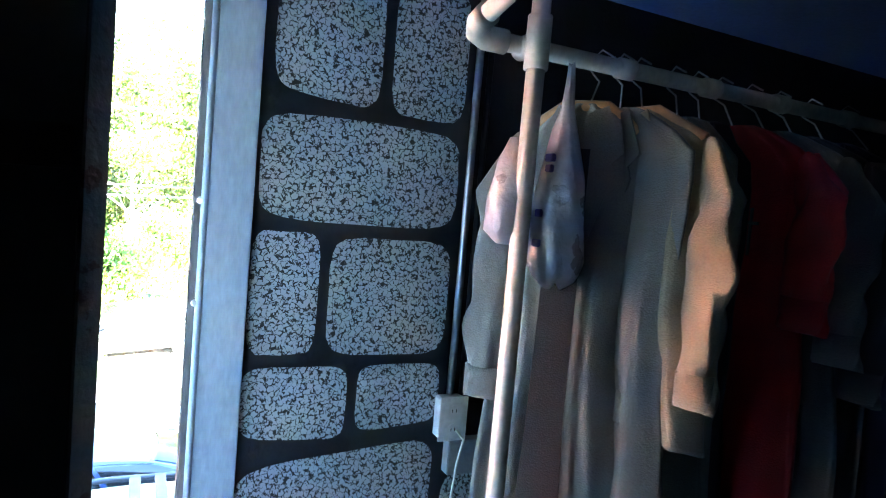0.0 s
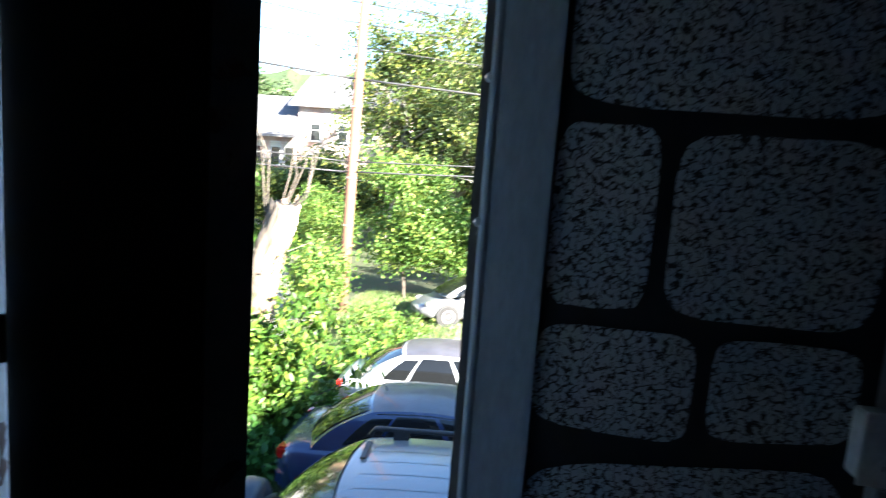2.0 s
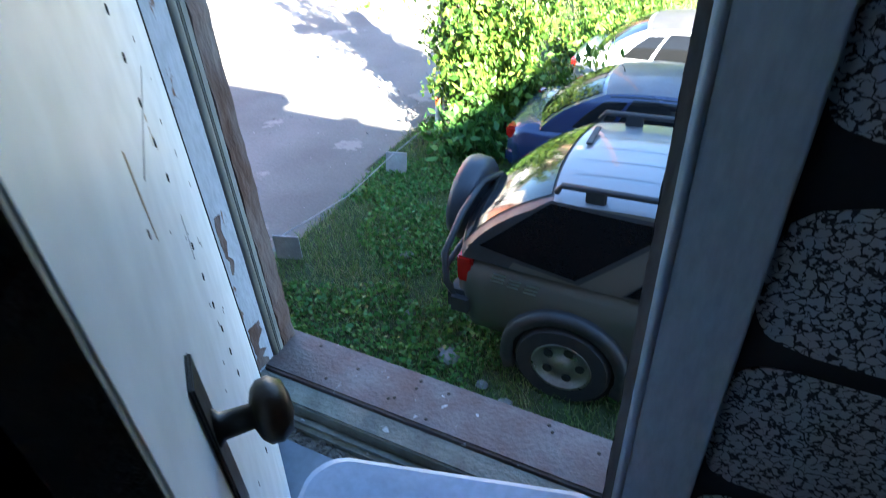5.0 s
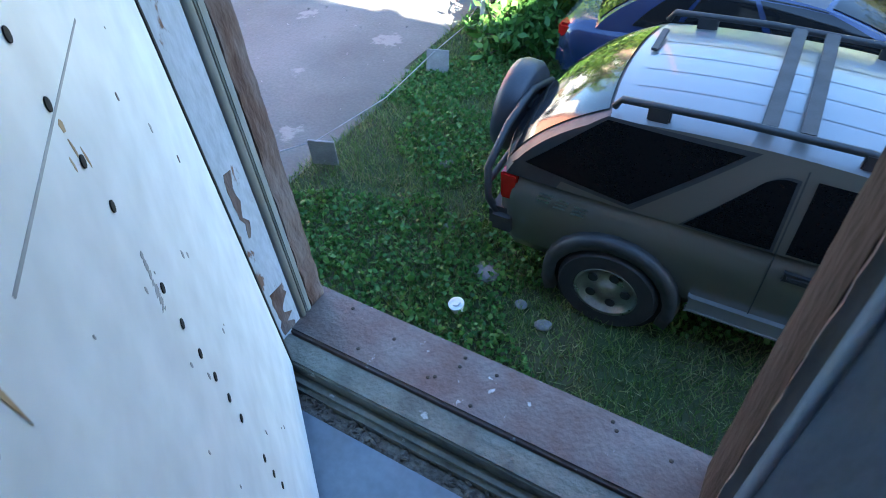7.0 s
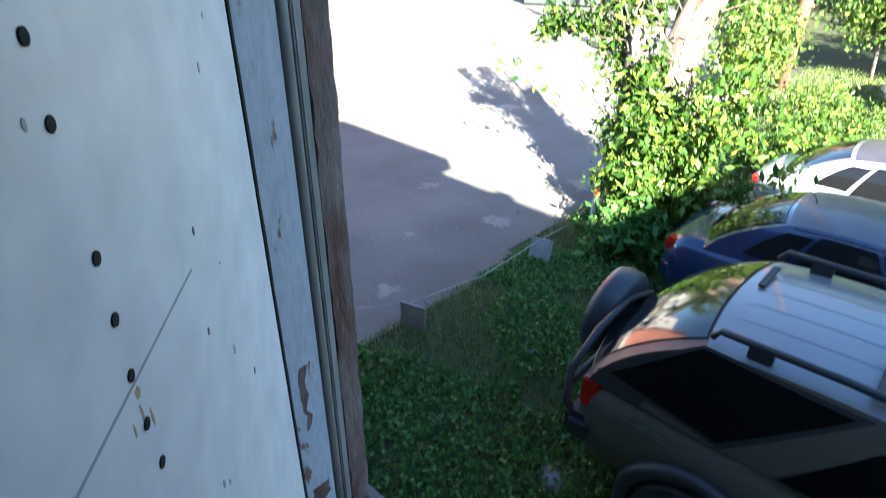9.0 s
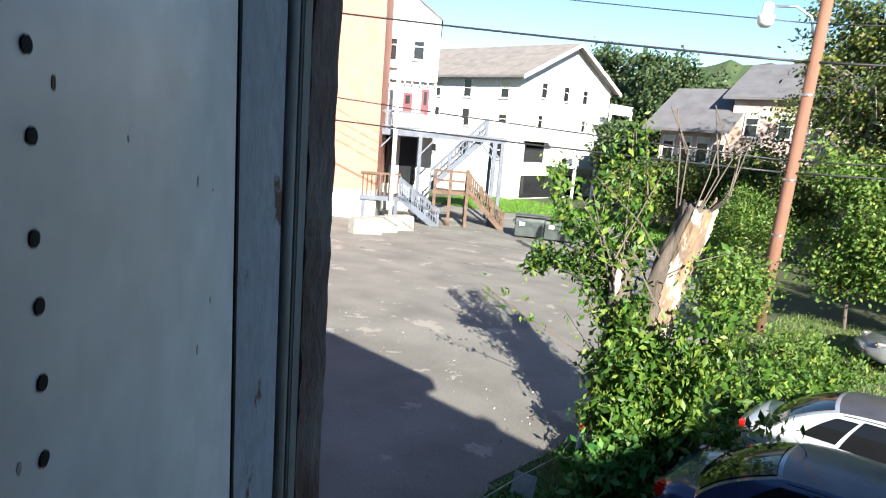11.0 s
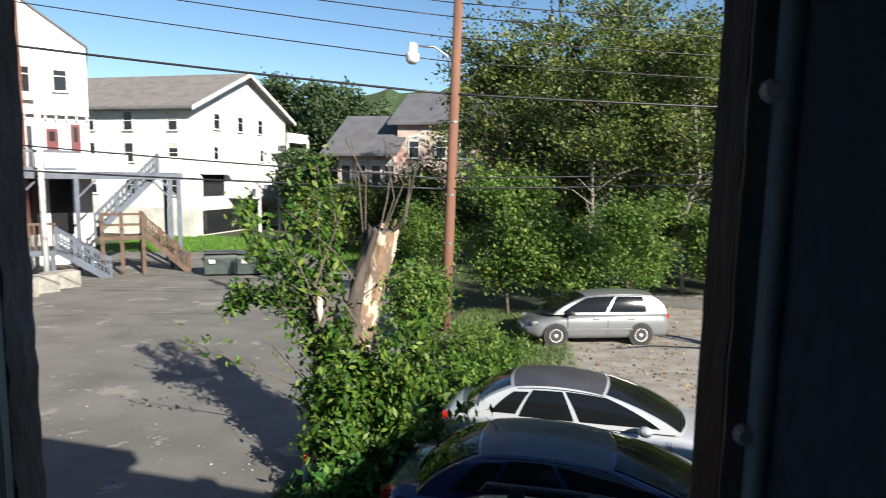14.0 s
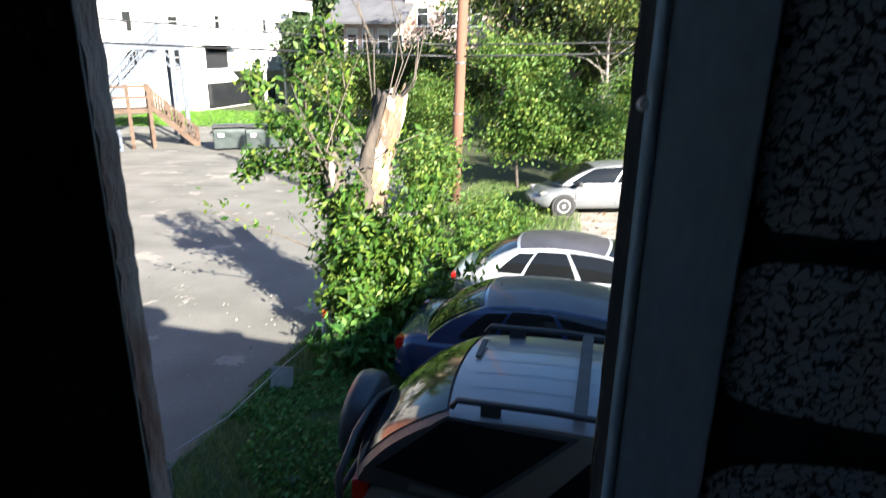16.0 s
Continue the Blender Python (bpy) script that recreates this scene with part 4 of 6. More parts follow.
class Greenhouse:
    """The glazed upper part of a car: sides, roof and two screens that meet along bowed pillars."""

    def __init__(self, rear_base, rear_top, front_base, front_top, belt, wb, wt, height):
        self.rb, self.rt, self.fb, self.ft, self.belt, self.wb, self.wt, self.h = rear_base, rear_top, front_base, front_top, belt, wb, wt, height

    def side(self, u, v, lift=0.0, s=1):
        bow = 4 * v * (1 - v)
        x = (self.rb + (self.fb - self.rb) * u) * (1 - v) + (self.rt + (self.ft - self.rt) * u) * v + 0.09 * bow * (2 * u - 1) ** 3
        top = self.h - 0.06 - 0.055 * (2 * u - 0.9) ** 2
        z = self.belt + (top - self.belt) * (v + 0.05 * bow)
        y = self.wb + (self.wt - self.wb) * (0.72 * v + 0.28 * v * v) - 0.03 * (2 * u - 1) ** 2 * (1 - v)
        return (x, s * (y + lift), z + 0.3 * lift)

    def across(self, u, edge, v, sign, lift):
        x, y, z = edge
        k = 1 - abs(u) ** 2.2
        return (x + sign * k * (0.17 - 0.1 * v) + sign * lift * 0.6, y * u, z + 0.055 * k * v + lift)

    def front(self, u, v, lift=0.0):
        return self.across(u, self.side(1, v), v, 1, lift)

    def rear(self, u, v, lift=0.0):
        return self.across(u, self.side(0, v), v, -1, lift)

    def roof(self, u, v, lift=0.0):
        x, y, z = self.across(u, self.side(v, 1), 1, 0, lift)
        return (x + 0.07 * (2 * v - 1) * (1 - abs(u) ** 2.2), y, z + 0.012 * math.sin(math.pi * v) * (1 - u * u))

    def sheet(self, f, u0, u1, v0, v1, lift, n=18):
        bm = bmesh.new()
        g = [[bm.verts.new(f(u0 + (u1 - u0) * i / n, v0 + (v1 - v0) * j / n, lift)) for i in range(n + 1)] for j in range(n + 1)]
        for a, b in zip(g, g[1:]):
            for i in range(n):
                bm.faces.new((a[i], a[i + 1], b[i + 1], b[i]))
        return bm


def arch(car, x, y, r0, r1, thick, material, name="wheel_flare", label=""):
    s = 1 if y > 0 else -1
    rings = []
    for k in range(15):
        a = math.pi * (-0.12 + 1.24 * k / 14)
        c, q = math.cos(a), math.sin(a)
        rings.append([(x + c * r0, y - s * 0.06, r0 * q + R_AX), (x + c * r1, y - s * 0.05, r1 * q + R_AX), (x + c * (r1 - 0.02), y + s * thick, (r1 - 0.02) * q + R_AX), (x + c * r0, y + s * thick, r0 * q + R_AX)])
    return part(name, loft(rings), material, car, label, True)


R_AX = 0.38


def paint(name, color, rough=0.22, dust=(0.3, 0.28, 0.25)):
    return mat(name, color, rough, 0.25, scale=1.3, fine=900, bump=0.0, coat=0.6, color2=[0.88 * c + 0.04 * d for c, d in zip(color, dust)])


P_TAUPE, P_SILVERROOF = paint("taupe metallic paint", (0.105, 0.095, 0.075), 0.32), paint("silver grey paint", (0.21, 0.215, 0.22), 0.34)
P_BLUE, P_WHITE, P_SILVER = paint("deep blue paint", (0.008, 0.024, 0.085), 0.25), paint("white paint", (0.5, 0.53, 0.56), 0.3), paint("silver paint", (0.19, 0.2, 0.21), 0.3)
# grey that paints reflections onto the roofs of the blue and white sedans
P_ROOFREFLECT = mat("grey roof reflection", (0.085, 0.08, 0.09), 0.45, 0.2, scale=3, fine=30, bump=0.02, coat=0.3)


def suv(m):
    global R_AX
    R_AX = 0.385
    car = empty("suv", m, "taupe two-door off-road vehicle with a spare wheel and roof rack", "car", "parked cars")
    hull = [(-2.2, 1.12, 0.5, 0.79), (-2.1, 1.18, 0.44, 0.84), (-1.2, 1.19, 0.42, 0.855), (0.7, 1.15, 0.42, 0.855), (1.1, 1.1, 0.42, 0.85), (2.0, 1.02, 0.42, 0.83), (2.2, 0.9, 0.48, 0.76)]
    Body(car, hull, P_TAUPE)
    gh = Greenhouse(-2.16, -1.5, 1.05, 0.32, 1.15, 0.835, 0.69, 1.82)

    def patch(corners, lift, name, material, label="", s=1, n=10, bulge=0.0):
        """A pane on the cabin's side from its corners along x and z: rear low, front low, front high, rear high."""
        bm = bmesh.new()
        rows = []
        for j in range(n + 1):
            b = j / n
            row = []
            for i in range(n + 1):
                a = i / n
                x = (corners[0][0] * (1 - a) + corners[1][0] * a) * (1 - b) + (corners[3][0] * (1 - a) + corners[2][0] * a) * b
                z = (corners[0][1] * (1 - a) + corners[1][1] * a) * (1 - b) + (corners[3][1] * (1 - a) + corners[2][1] * a) * b
                z += bulge * math.sin(math.pi * a) * b
                v = min(max((z - gh.belt) / (gh.side(0.5, 1)[2] - gh.belt), 0), 1)
                for k in range(3):
                    u = 0.5
                    for q in range(12):
                        u += (x - gh.side(u, v)[0]) / 2.4
                    v += (z - gh.side(u, v)[2]) / 0.62
                row.append(bm.verts.new(gh.side(u, v, lift, s)))
            rows.append(row)
        for p, q in zip(rows, rows[1:]):
            for i in range(n):
                bm.faces.new((p[i], p[i + 1], q[i + 1], q[i]))
        return part(name, bm, material, car, label, True)

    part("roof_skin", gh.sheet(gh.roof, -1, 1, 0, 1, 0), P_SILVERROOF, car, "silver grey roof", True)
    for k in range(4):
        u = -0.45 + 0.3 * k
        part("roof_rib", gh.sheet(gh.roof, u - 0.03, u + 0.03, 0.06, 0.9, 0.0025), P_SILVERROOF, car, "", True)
    part("rear_frame", gh.sheet(gh.rear, -1, 1, 0, 1, 0), M_PLASTBLK, car, "", True)
    part("rear_window", gh.sheet(gh.rear, -0.86, 0.86, 0.06, 0.985, 0.008), M_GLASSCAR, car, "curved rear glass", True)
    part("screen_frame", gh.sheet(gh.front, -1, 1, 0, 1, 0), P_TAUPE, car, "", True)
    part("windscreen", gh.sheet(gh.front, -0.93, 0.93, 0.03, 0.96, 0.008), M_GLASSCAR, car, "", True)
    for s in (-1, 1):
        part("cabin_side", gh.sheet(lambda u, v, e: gh.side(u, v, e, s), 0.12, 1, 0, 1, 0), P_TAUPE, car, "", True)
        part("corner_pillar", gh.sheet(lambda u, v, e: gh.side(u, v, e, s), 0, 0.12, 0, 1, 0), M_PLASTBLK, car, "black rear corner pillar", True)
        patch([(-2.12, 1.255), (-1.235, 1.165), (-0.6, 1.735), (-1.535, 1.735)], 0.004, "rear_pillar", M_PLASTBLK, "black window surround", s)
        patch([(-2.02, 1.285), (-1.265, 1.195), (-0.68, 1.705), (-1.52, 1.715)], 0.008, "quarter_window", M_GLASSTINT, "", s)
        patch([(-0.93, 1.16), (-0.36, 1.155), (-0.36, 1.64), (-0.52, 1.6)], 0.004, "door_window_seal", M_PLASTBLK, "", s, bulge=0.02)
        patch([(-0.9, 1.175), (-0.38, 1.17), (-0.38, 1.625), (-0.54, 1.585)], 0.008, "door_window", M_GLASSTINT, "", s, bulge=0.02)
        patch([(-0.29, 1.17), (0.72, 1.165), (0.3, 1.64), (-0.28, 1.655)], 0.008, "front_window", M_GLASSTINT, "", s)
        part("door_seam", bx(-0.345, -0.337, s * 0.845, s * 0.858, 0.5, 1.13), M_PLASTBLK, car)
        part("door_seam", bx(0.96, 0.968, s * 0.845, s * 0.858, 0.5, 1.05), M_PLASTBLK, car)
        patch([(-0.347, 1.14), (-0.337, 1.14), (-0.337, 1.7), (-0.347, 1.7)], 0.003, "pillar_seam", M_PLASTBLK, "", s, n=4)
        hd = part("door_handle", bx(-0.25, -0.06, s * 0.85, s * 0.862, 0.98, 1.05, bevel=0.01), M_PLASTBLK, car, "black recessed handle")
        part("grip", bx(-0.23, -0.1, s * 0.862, s * 0.872, 1.0, 1.025, bevel=0.004), M_PLASTBLK, hd)
        part("tail_light", bx(-2.205, -2.07, s * 0.765 - 0.05, s * 0.765 + 0.065, 0.9, 1.15, bevel=0.015), M_LAMPRED, car, "red tail lamp")
        part("side_cladding", bx(-0.72, 0.86, s * 0.845, s * 0.875, 0.44, 0.58, bevel=0.012), P_SILVERROOF, car, "silver lower cladding")
        for x in (-1.285, 1.42):
            arch(car, x, s * 0.875, 0.42, 0.53, 0.055, M_PLASTBLK, label="black plastic flare")
            part("wheel_well", lathe(bmesh.new(), [(0.44, 0), (0.44, 0.02)], 24, pose(x, s * 0.853, 0.4, 90 * -s)), M_HOLE, car)
            wheel(car, x, s * 0.81, 0.385, 0.25, M_CHROME, 5)
        rail = part("roof_rail", tube(bmesh.new(), [(-1.5, s * 0.62, 1.77), (-1.46, s * 0.625, 1.835), (-0.8, s * 0.63, 1.855), (-0.1, s * 0.625, 1.84), (0.12, s * 0.62, 1.81), (0.24, s * 0.61, 1.73)], 0.024, 8), M_PLASTBLK, car, "black roof rail", True)
        for x in (-1.22, -0.05):
            part("rail_foot", bx(x - 0.07, x + 0.07, s * 0.625 - 0.028, s * 0.625 + 0.028, 1.74, 1.85, bevel=0.01), M_PLASTBLK, rail)
        part("mirror", bx(0.5, 0.64, s * 0.86, s * 1.02, 1.18, 1.34, bevel=0.03), M_PLASTBLK, car)
        for k, (w, z) in enumerate(((0.1, 1.02), (0.09, 1.0), (0.1, 0.985))):
            x = -1.9 + 0.13 * k
            for dz, dx in ((0.0, 0.0), (0.035, 0.012), (0.07, 0.024)):
                part("marking", bx(x + dx, x + dx + w, s * 0.8555, s * 0.859, z + dz, z + dz + 0.014), M_CHROME, car, "silver badge stroke")
    for x in (-0.62, -0.42):
        part("cross_bar", bx(x - 0.045, x + 0.045, -0.62, 0.62, 1.845, 1.87, bevel=0.008), M_PLASTBLK, car, "black roof cross bar")
    part("roof_vent", bx(-1.49, -1.44, 0.1, 0.42, 1.79, 1.808, bevel=0.006), M_PLASTBLK, car)
    part("rear_bumper", bx(-2.3, -2.05, -0.86, 0.86, 0.56, 0.8, bevel=0.05), M_PLASTBLK, car, "black rear bumper")
    part("front_bumper", bx(2.05, 2.28, -0.84, 0.84, 0.45, 0.68, bevel=0.05), M_PLASTBLK, car, "black front bumper")
    part("spare_wheel", lathe(bmesh.new(), [(0.05, 0.13), (0.3, 0.128), (0.365, 0.105), (0.39, 0.05), (0.39, -0.06), (0.35, -0.11), (0.1, -0.12)], 36, pose(-2.46, 0.12, 1.08, 0, -84)), mat("black vinyl cover", (0.035, 0.04, 0.05), 0.45, scale=3, bump=0.08), car, "spare wheel in a black vinyl cover", True)
    carrier = part("carrier", tube(bmesh.new(), [(-2.2, -0.8, 0.68), (-2.31, -0.8, 0.85), (-2.32, -0.78, 1.12), (-2.31, -0.45, 1.3), (-2.31, 0.0, 1.34), (-2.3, 0.4, 1.2), (-2.28, 0.7, 0.75)], 0.03, 10), M_PLASTBLK, car, "black tubular carrier", True)
    part("brace", tube(bmesh.new(), [(-2.31, -0.79, 1.0), (-2.33, 0.6, 1.0)], 0.025, 8), M_PLASTBLK, carrier, smooth=True)
    part("mount", bx(-2.36, -2.18, -0.06, 0.3, 0.95, 1.2, bevel=0.02), M_PLASTBLK, carrier)
    part("tailgate_panel", bx(-2.235, -2.18, -0.7, 0.7, 0.78, 1.12, bevel=0.02), P_TAUPE, car)
    return car


def sedan(m, paint_m, roof_m, label, L=4.5, W=1.72, H=1.46, lamp=True, hatch=False, antenna=True, screen=(1.35, 0.2)):
    global R_AX
    R_AX = 0.31
    car = empty("hatchback" if hatch else "sedan", m, label, "car", "parked cars")
    h, w = L / 2, W / 2
    if hatch:
        hull = [(-h, 0.82, 0.34, w * 0.84), (-h + 0.15, 0.95, 0.25, w * 0.96), (-0.9, 0.97, 0.22, w), (0.6, 0.93, 0.22, w), (1.2, 0.88, 0.22, w * 0.98), (h - 0.35, 0.74, 0.24, w * 0.92), (h, 0.56, 0.32, w * 0.66)]
        belt = 0.91
    else:
        hull = [(-h, 0.88, 0.36, w * 0.78), (-h + 0.18, 0.97, 0.25, w * 0.93), (-h + 0.9, 0.98, 0.22, w), (0.5, 0.93, 0.2, w), (1.0, 0.9, 0.22, w * 0.99), (h - 0.4, 0.76, 0.24, w * 0.92), (h, 0.56, 0.32, w * 0.66)]
        belt = 0.92
    Body(car, hull, paint_m)
    gh = Greenhouse(*((-h + 0.1, -h + 0.5, 1.36, 0.3) if hatch else (-h + 0.42, -h + 1.12, *screen)), belt - 0.015, w * 0.93, w * 0.7, H)
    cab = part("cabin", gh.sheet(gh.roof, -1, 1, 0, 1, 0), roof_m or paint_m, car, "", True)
    part("screen_frame", gh.sheet(gh.front, -1, 1, 0, 1, 0), paint_m, car, "", True)
    part("tailgate" if hatch else "rear_frame", gh.sheet(gh.rear, -1, 1, 0, 1, 0), paint_m, car, "", True)
    ws = part("windscreen", gh.sheet(gh.front, -0.93, 0.93, 0.03, 0.97, 0.008), M_GLASSCAR, car, "", True)
    part("wiper", tube(bmesh.new(), [gh.front(-0.75, 0.06, 0.02), gh.front(-0.1, 0.09, 0.025), gh.front(0.1, 0.05, 0.02)], 0.008, 5), M_PLASTBLK, ws)
    part("rear_window", gh.sheet(gh.rear, -0.9, 0.9, 0.12, 0.96, 0.008), M_GLASSCAR, car, "", True)
    for s in (-1, 1):
        part("cabin_side", gh.sheet(lambda u, v, e: gh.side(u, v, e, s), 0, 1, 0, 1, 0), paint_m, car, "", True)
        panes = [("rear_door_window", 0.18 if hatch else 0.25, 0.53, 0.11, 0.86), ("front_door_window", 0.56, 0.94, 0.11, 0.88)] + [("rear_quarter_window", 0.1, 0.23, 0.16, 0.8)] * (not hatch)
        for name, u0, u1, v0, v1 in panes:
            part(name, gh.sheet(lambda u, v, e: gh.side(u, v, e, s), u0, u1, v0, v1, 0.007), M_GLASSCAR, car, "", True)
        part("window_seal", tube(bmesh.new(), [gh.side(0.08 + 0.87 * k / 16, 0.92, 0.004, s) for k in range(17)], 0.007, 5), M_PLASTBLK, car)
        part("side_trim", bx(-1.0, 1.0, s * (w - 0.005), s * (w + 0.012), 0.45, 0.5, bevel=0.004), paint_m, car)
        for x in (-0.24, 0.95):
            part("door_seam", bx(x - 0.004, x + 0.004, s * (w * 0.985), s * (w + 0.002), 0.32, 0.84), M_PLASTBLK, car)
        for x in (-0.95, 0.1):
            part("door_handle", bx(x - 0.1, x + 0.1, s * (w * 0.985), s * (w + 0.02), 0.76, 0.79, bevel=0.006), paint_m, car)
        part("mirror", lathe(bmesh.new(), [(0.01, -0.1), (0.06, -0.09), (0.08, -0.03), (0.08, 0.04), (0.05, 0.09), (0.01, 0.1)], 16, pose(gh.fb - 0.48, s * (w + 0.1), 0.98, 90) @ Matrix.Diagonal((1.2, 0.85, 1, 1))), paint_m if not hatch else M_PLASTBLK, car, "", True)
        part("tail_light", bx(-h - 0.01, -h + 0.2, s * w * 0.72 - 0.1, s * w * 0.72 + 0.1, 0.72, 0.88, bevel=0.03), M_LAMPRED, car, "red tail lamp")
        part("headlight", bx(h - 0.4, h - 0.16, s * w * 0.78 - 0.13, s * w * 0.78 + 0.09, 0.6, 0.72, bevel=0.04), M_CHROME, car, "clear headlamp")
        for x in (-L * 0.29, L * 0.3):
            part("wheel_well", lathe(bmesh.new(), [(0.36, 0), (0.36, 0.014)], 24, pose(x, s * (w - 0.006), 0.31, 90 * -s)), M_PLASTBLK, car)
            wheel(car, x, s * (w - 0.07), 0.305, 0.19, M_CHROME if not hatch else M_WHITEPL, 7)
    part("rear_bumper", bx(-h - 0.03, -h + 0.2, -w * 0.84, w * 0.84, 0.36, 0.62, bevel=0.06), paint_m, car)
    if antenna:
        part("antenna", tube(bmesh.new(), [(-h + 1.2, 0, H - 0.06), (-h + 1.17, 0, H + 0.02), (-h + 1.04, 0, H + 0.12)], [0.012, 0.006, 0.003], 6), M_PLASTBLK, car)
    return car


def stand(x, y, yaw):
    """A pose on the sloping ground."""
    c, s = math.cos(radians(yaw)), math.sin(radians(yaw))
    px = math.degrees(math.atan2(ground_z(x + c * 1.5, y + s * 1.5) - ground_z(x - c * 1.5, y - s * 1.5), 3))
    py = math.degrees(math.atan2(ground_z(x - s * 1.0, y + c * 1.0) - ground_z(x + s * 1.0, y - c * 1.0), 2))
    return Matrix.Translation((x, y, ground_z(x, y) - 0.01)) @ pose(0, 0, 0, 0, 0, yaw) @ pose(0, 0, 0, py, -px, 0)


suv(stand(0.68, 5.12, 1))
sedan(stand(-0.02, 7.97, 2), P_BLUE, P_ROOFREFLECT, "deep blue sedan, sky reflection painted grey on its roof, parked on grass")
sedan(stand(0.08, 10.6, 1), P_WHITE, P_ROOFREFLECT, "white sedan, grey reflection painted on its roof, parked", L=4.75, W=1.78, antenna=False, screen=(1.08, 0.02))
sedan(stand(-0.35, 19.9, 201), P_SILVER, None, "silver five-door hatchback on leaf-strewn gravel", L=4.3, W=1.7, H=1.53, hatch=True, antenna=False)


# ---- trees and shrubs ----
def grow(rng, base, height, spread, r0, limbs, lean=(0, 0)):
    """Trunk and limbs as one mesh; also returns points along the limbs."""
    bm = bmesh.new()
    base = np.array(base, float)
    top = base + np.array([lean[0], lean[1], height * 0.8])
    pts = [base + (top - base) * k / 6 + np.append(rng.normal(0, 0.02 * height, 2) * (k > 0), 0) for k in range(7)]
    tube(bm, [tuple(p) for p in pts], [r0 * (1 - 0.12 * k) for k in range(7)], 9)
    tips = []
    for i in range(limbs):
        k = rng.uniform(0.25, 1.0)
        p = base + (top - base) * k
        a = rng.uniform(0, 2 * math.pi)
        ln = spread * rng.uniform(0.55, 1.0) * (1.1 - 0.5 * k)
        e = p + np.array([math.cos(a) * ln, math.sin(a) * ln, ln * rng.uniform(0.25, 0.9)])
        mid = (p + e) / 2 + np.array([0, 0, 0.1 * ln]) + rng.normal(0, 0.05 * ln, 3)
        tube(bm, [tuple(p), tuple(mid), tuple(e)], [r0 * 0.35 * (1.15 - k * 0.5), r0 * 0.22, r0 * 0.06], 6)
        for q in np.linspace(0.35, 1, 5):
            tips.append(p * (1 - q) ** 2 + 2 * mid * q * (1 - q) + e * q * q)
        for j in range(2):
            b = mid if j else e * 0.7 + mid * 0.3
            t = b + rng.normal(0, 0.3 * ln, 3)
            tube(bm, [tuple(b), tuple(t)], [r0 * 0.12, r0 * 0.03], 5)
            tips += [b * 0.4 + t * 0.6, t]
    tips.append(pts[-1])
    return bm, np.array(tips)


def tree(name, x, y, height, spread, r0, n, size, leaf, label, seed, limbs=22, puff=0.9, low=0.0, lean=(0, 0), category="tree", bark=None):
    rng = np.random.default_rng(seed)
    z = ground_z(x, y)
    t = empty(name, pose(x, y, z), label, category)
    bm, tips = grow(rng, (0, 0, -0.2), height, spread, r0, limbs, lean)
    part("trunk", bm, bark or M_BARK, t, smooth=True)
    c = tips[rng.integers(0, len(tips), n)] + rng.normal(0, puff, (n, 3)) * np.array([1, 1, 0.75])
    c = c[c[:, 2] > low]
    leaves("crown", c, size, leaf, t, rng)
    return t


M_BARK2 = mat("pale tree bark", (0.26, 0.23, 0.2), 0.9, color2=(0.15, 0.13, 0.11), bump=0.6, scale=4, fine=20, stretch=(1, 1, 0.3))
TREES = [(2.3, 34, 15, 4.5, 0.13), (-3.0, 37, 17, 6, 0.22), (7.5, 36, 16, 5.5, 0.18), (12.5, 34, 15, 6, 0.18), (-6.0, 35, 14.5, 5, 0.2), (0.5, 44, 19, 7, 0.25), (18, 38, 17, 7, 0.25), (8, 46, 18, 8, 0.3), (23, 33, 16, 7, 0.25)]
for i, (x, y, h, s, r) in enumerate(TREES):
    tree("tree", x, y, h, s, r, 15000, 0.13, M_LEAF_TREE, "tall slim green tree at the wood's edge", 10 + i, 44, 0.4, 0.5, bark=M_BARK2)
for i, (x, y, h, s) in enumerate(((-12, 41, 6, 3), (-15.5, 41, 5, 3), (-19, 42, 4.5, 3), (-8, 40, 6, 3), (-3, 42, 6, 3.5), (3, 41, 6, 3.5), (9, 41, 6, 3.5), (15, 40, 6, 3.5), (21, 40, 6, 3.5))):
    tree("shrub", x, y, h, s, 0.08, 12000, 0.13, M_LEAF_TREE, "dark undergrowth at the wood's edge", 100 + i, 24, 0.5, 0.1, category="shrub")
for i, (x, y, h, s, n) in enumerate(((-3.3, 22.9, 5.6, 2.0, 11000), (-1.2, 23.4, 3.6, 1.6, 5000), (1.0, 25.8, 4.6, 2.2, 7000), (4.6, 29.5, 4.2, 2.2, 6000), (-5.2, 18.2, 2.3, 0.9, 2500), (8.5, 32.0, 4.5, 2.6, 6000), (13, 33, 4.2, 2.6, 6000), (-9.5, 33, 4.0, 2.6, 5000))):
    tree("shrub", x, y, h, s, 0.06, n * 2, 0.085, M_LEAF_LIGHT, "light green leafy shrub", 40 + i, 24, 0.33, 0.1, category="shrub")
for i, (x, y, h, s) in enumerate(((-38, 70, 18.5, 5), (-33, 68, 18, 5), (-29, 66, 16.5, 5), (-25, 68, 14, 5), (-44, 78, 17, 6), (-21, 62, 9, 4), (-27.0, 52, 9, 2.5))):
    tree("tree", x, y, h, s, 0.25, 9000, 0.28, M_LEAF_FAR, "distant tree behind the houses", 60 + i, 30, 0.6, 2.0)
for i, (x, y) in enumerate(((3.4, 30.8), (7.6, 31.5), (-0.6, 30.5))):
    tree("tree", x, y, 14, 3.2, 0.1, 11000, 0.1, M_LEAF_TREE, "slender pale-trunked tree with a high crown", 90 + i, 22, 0.45, 6.0, bark=M_BARK2)
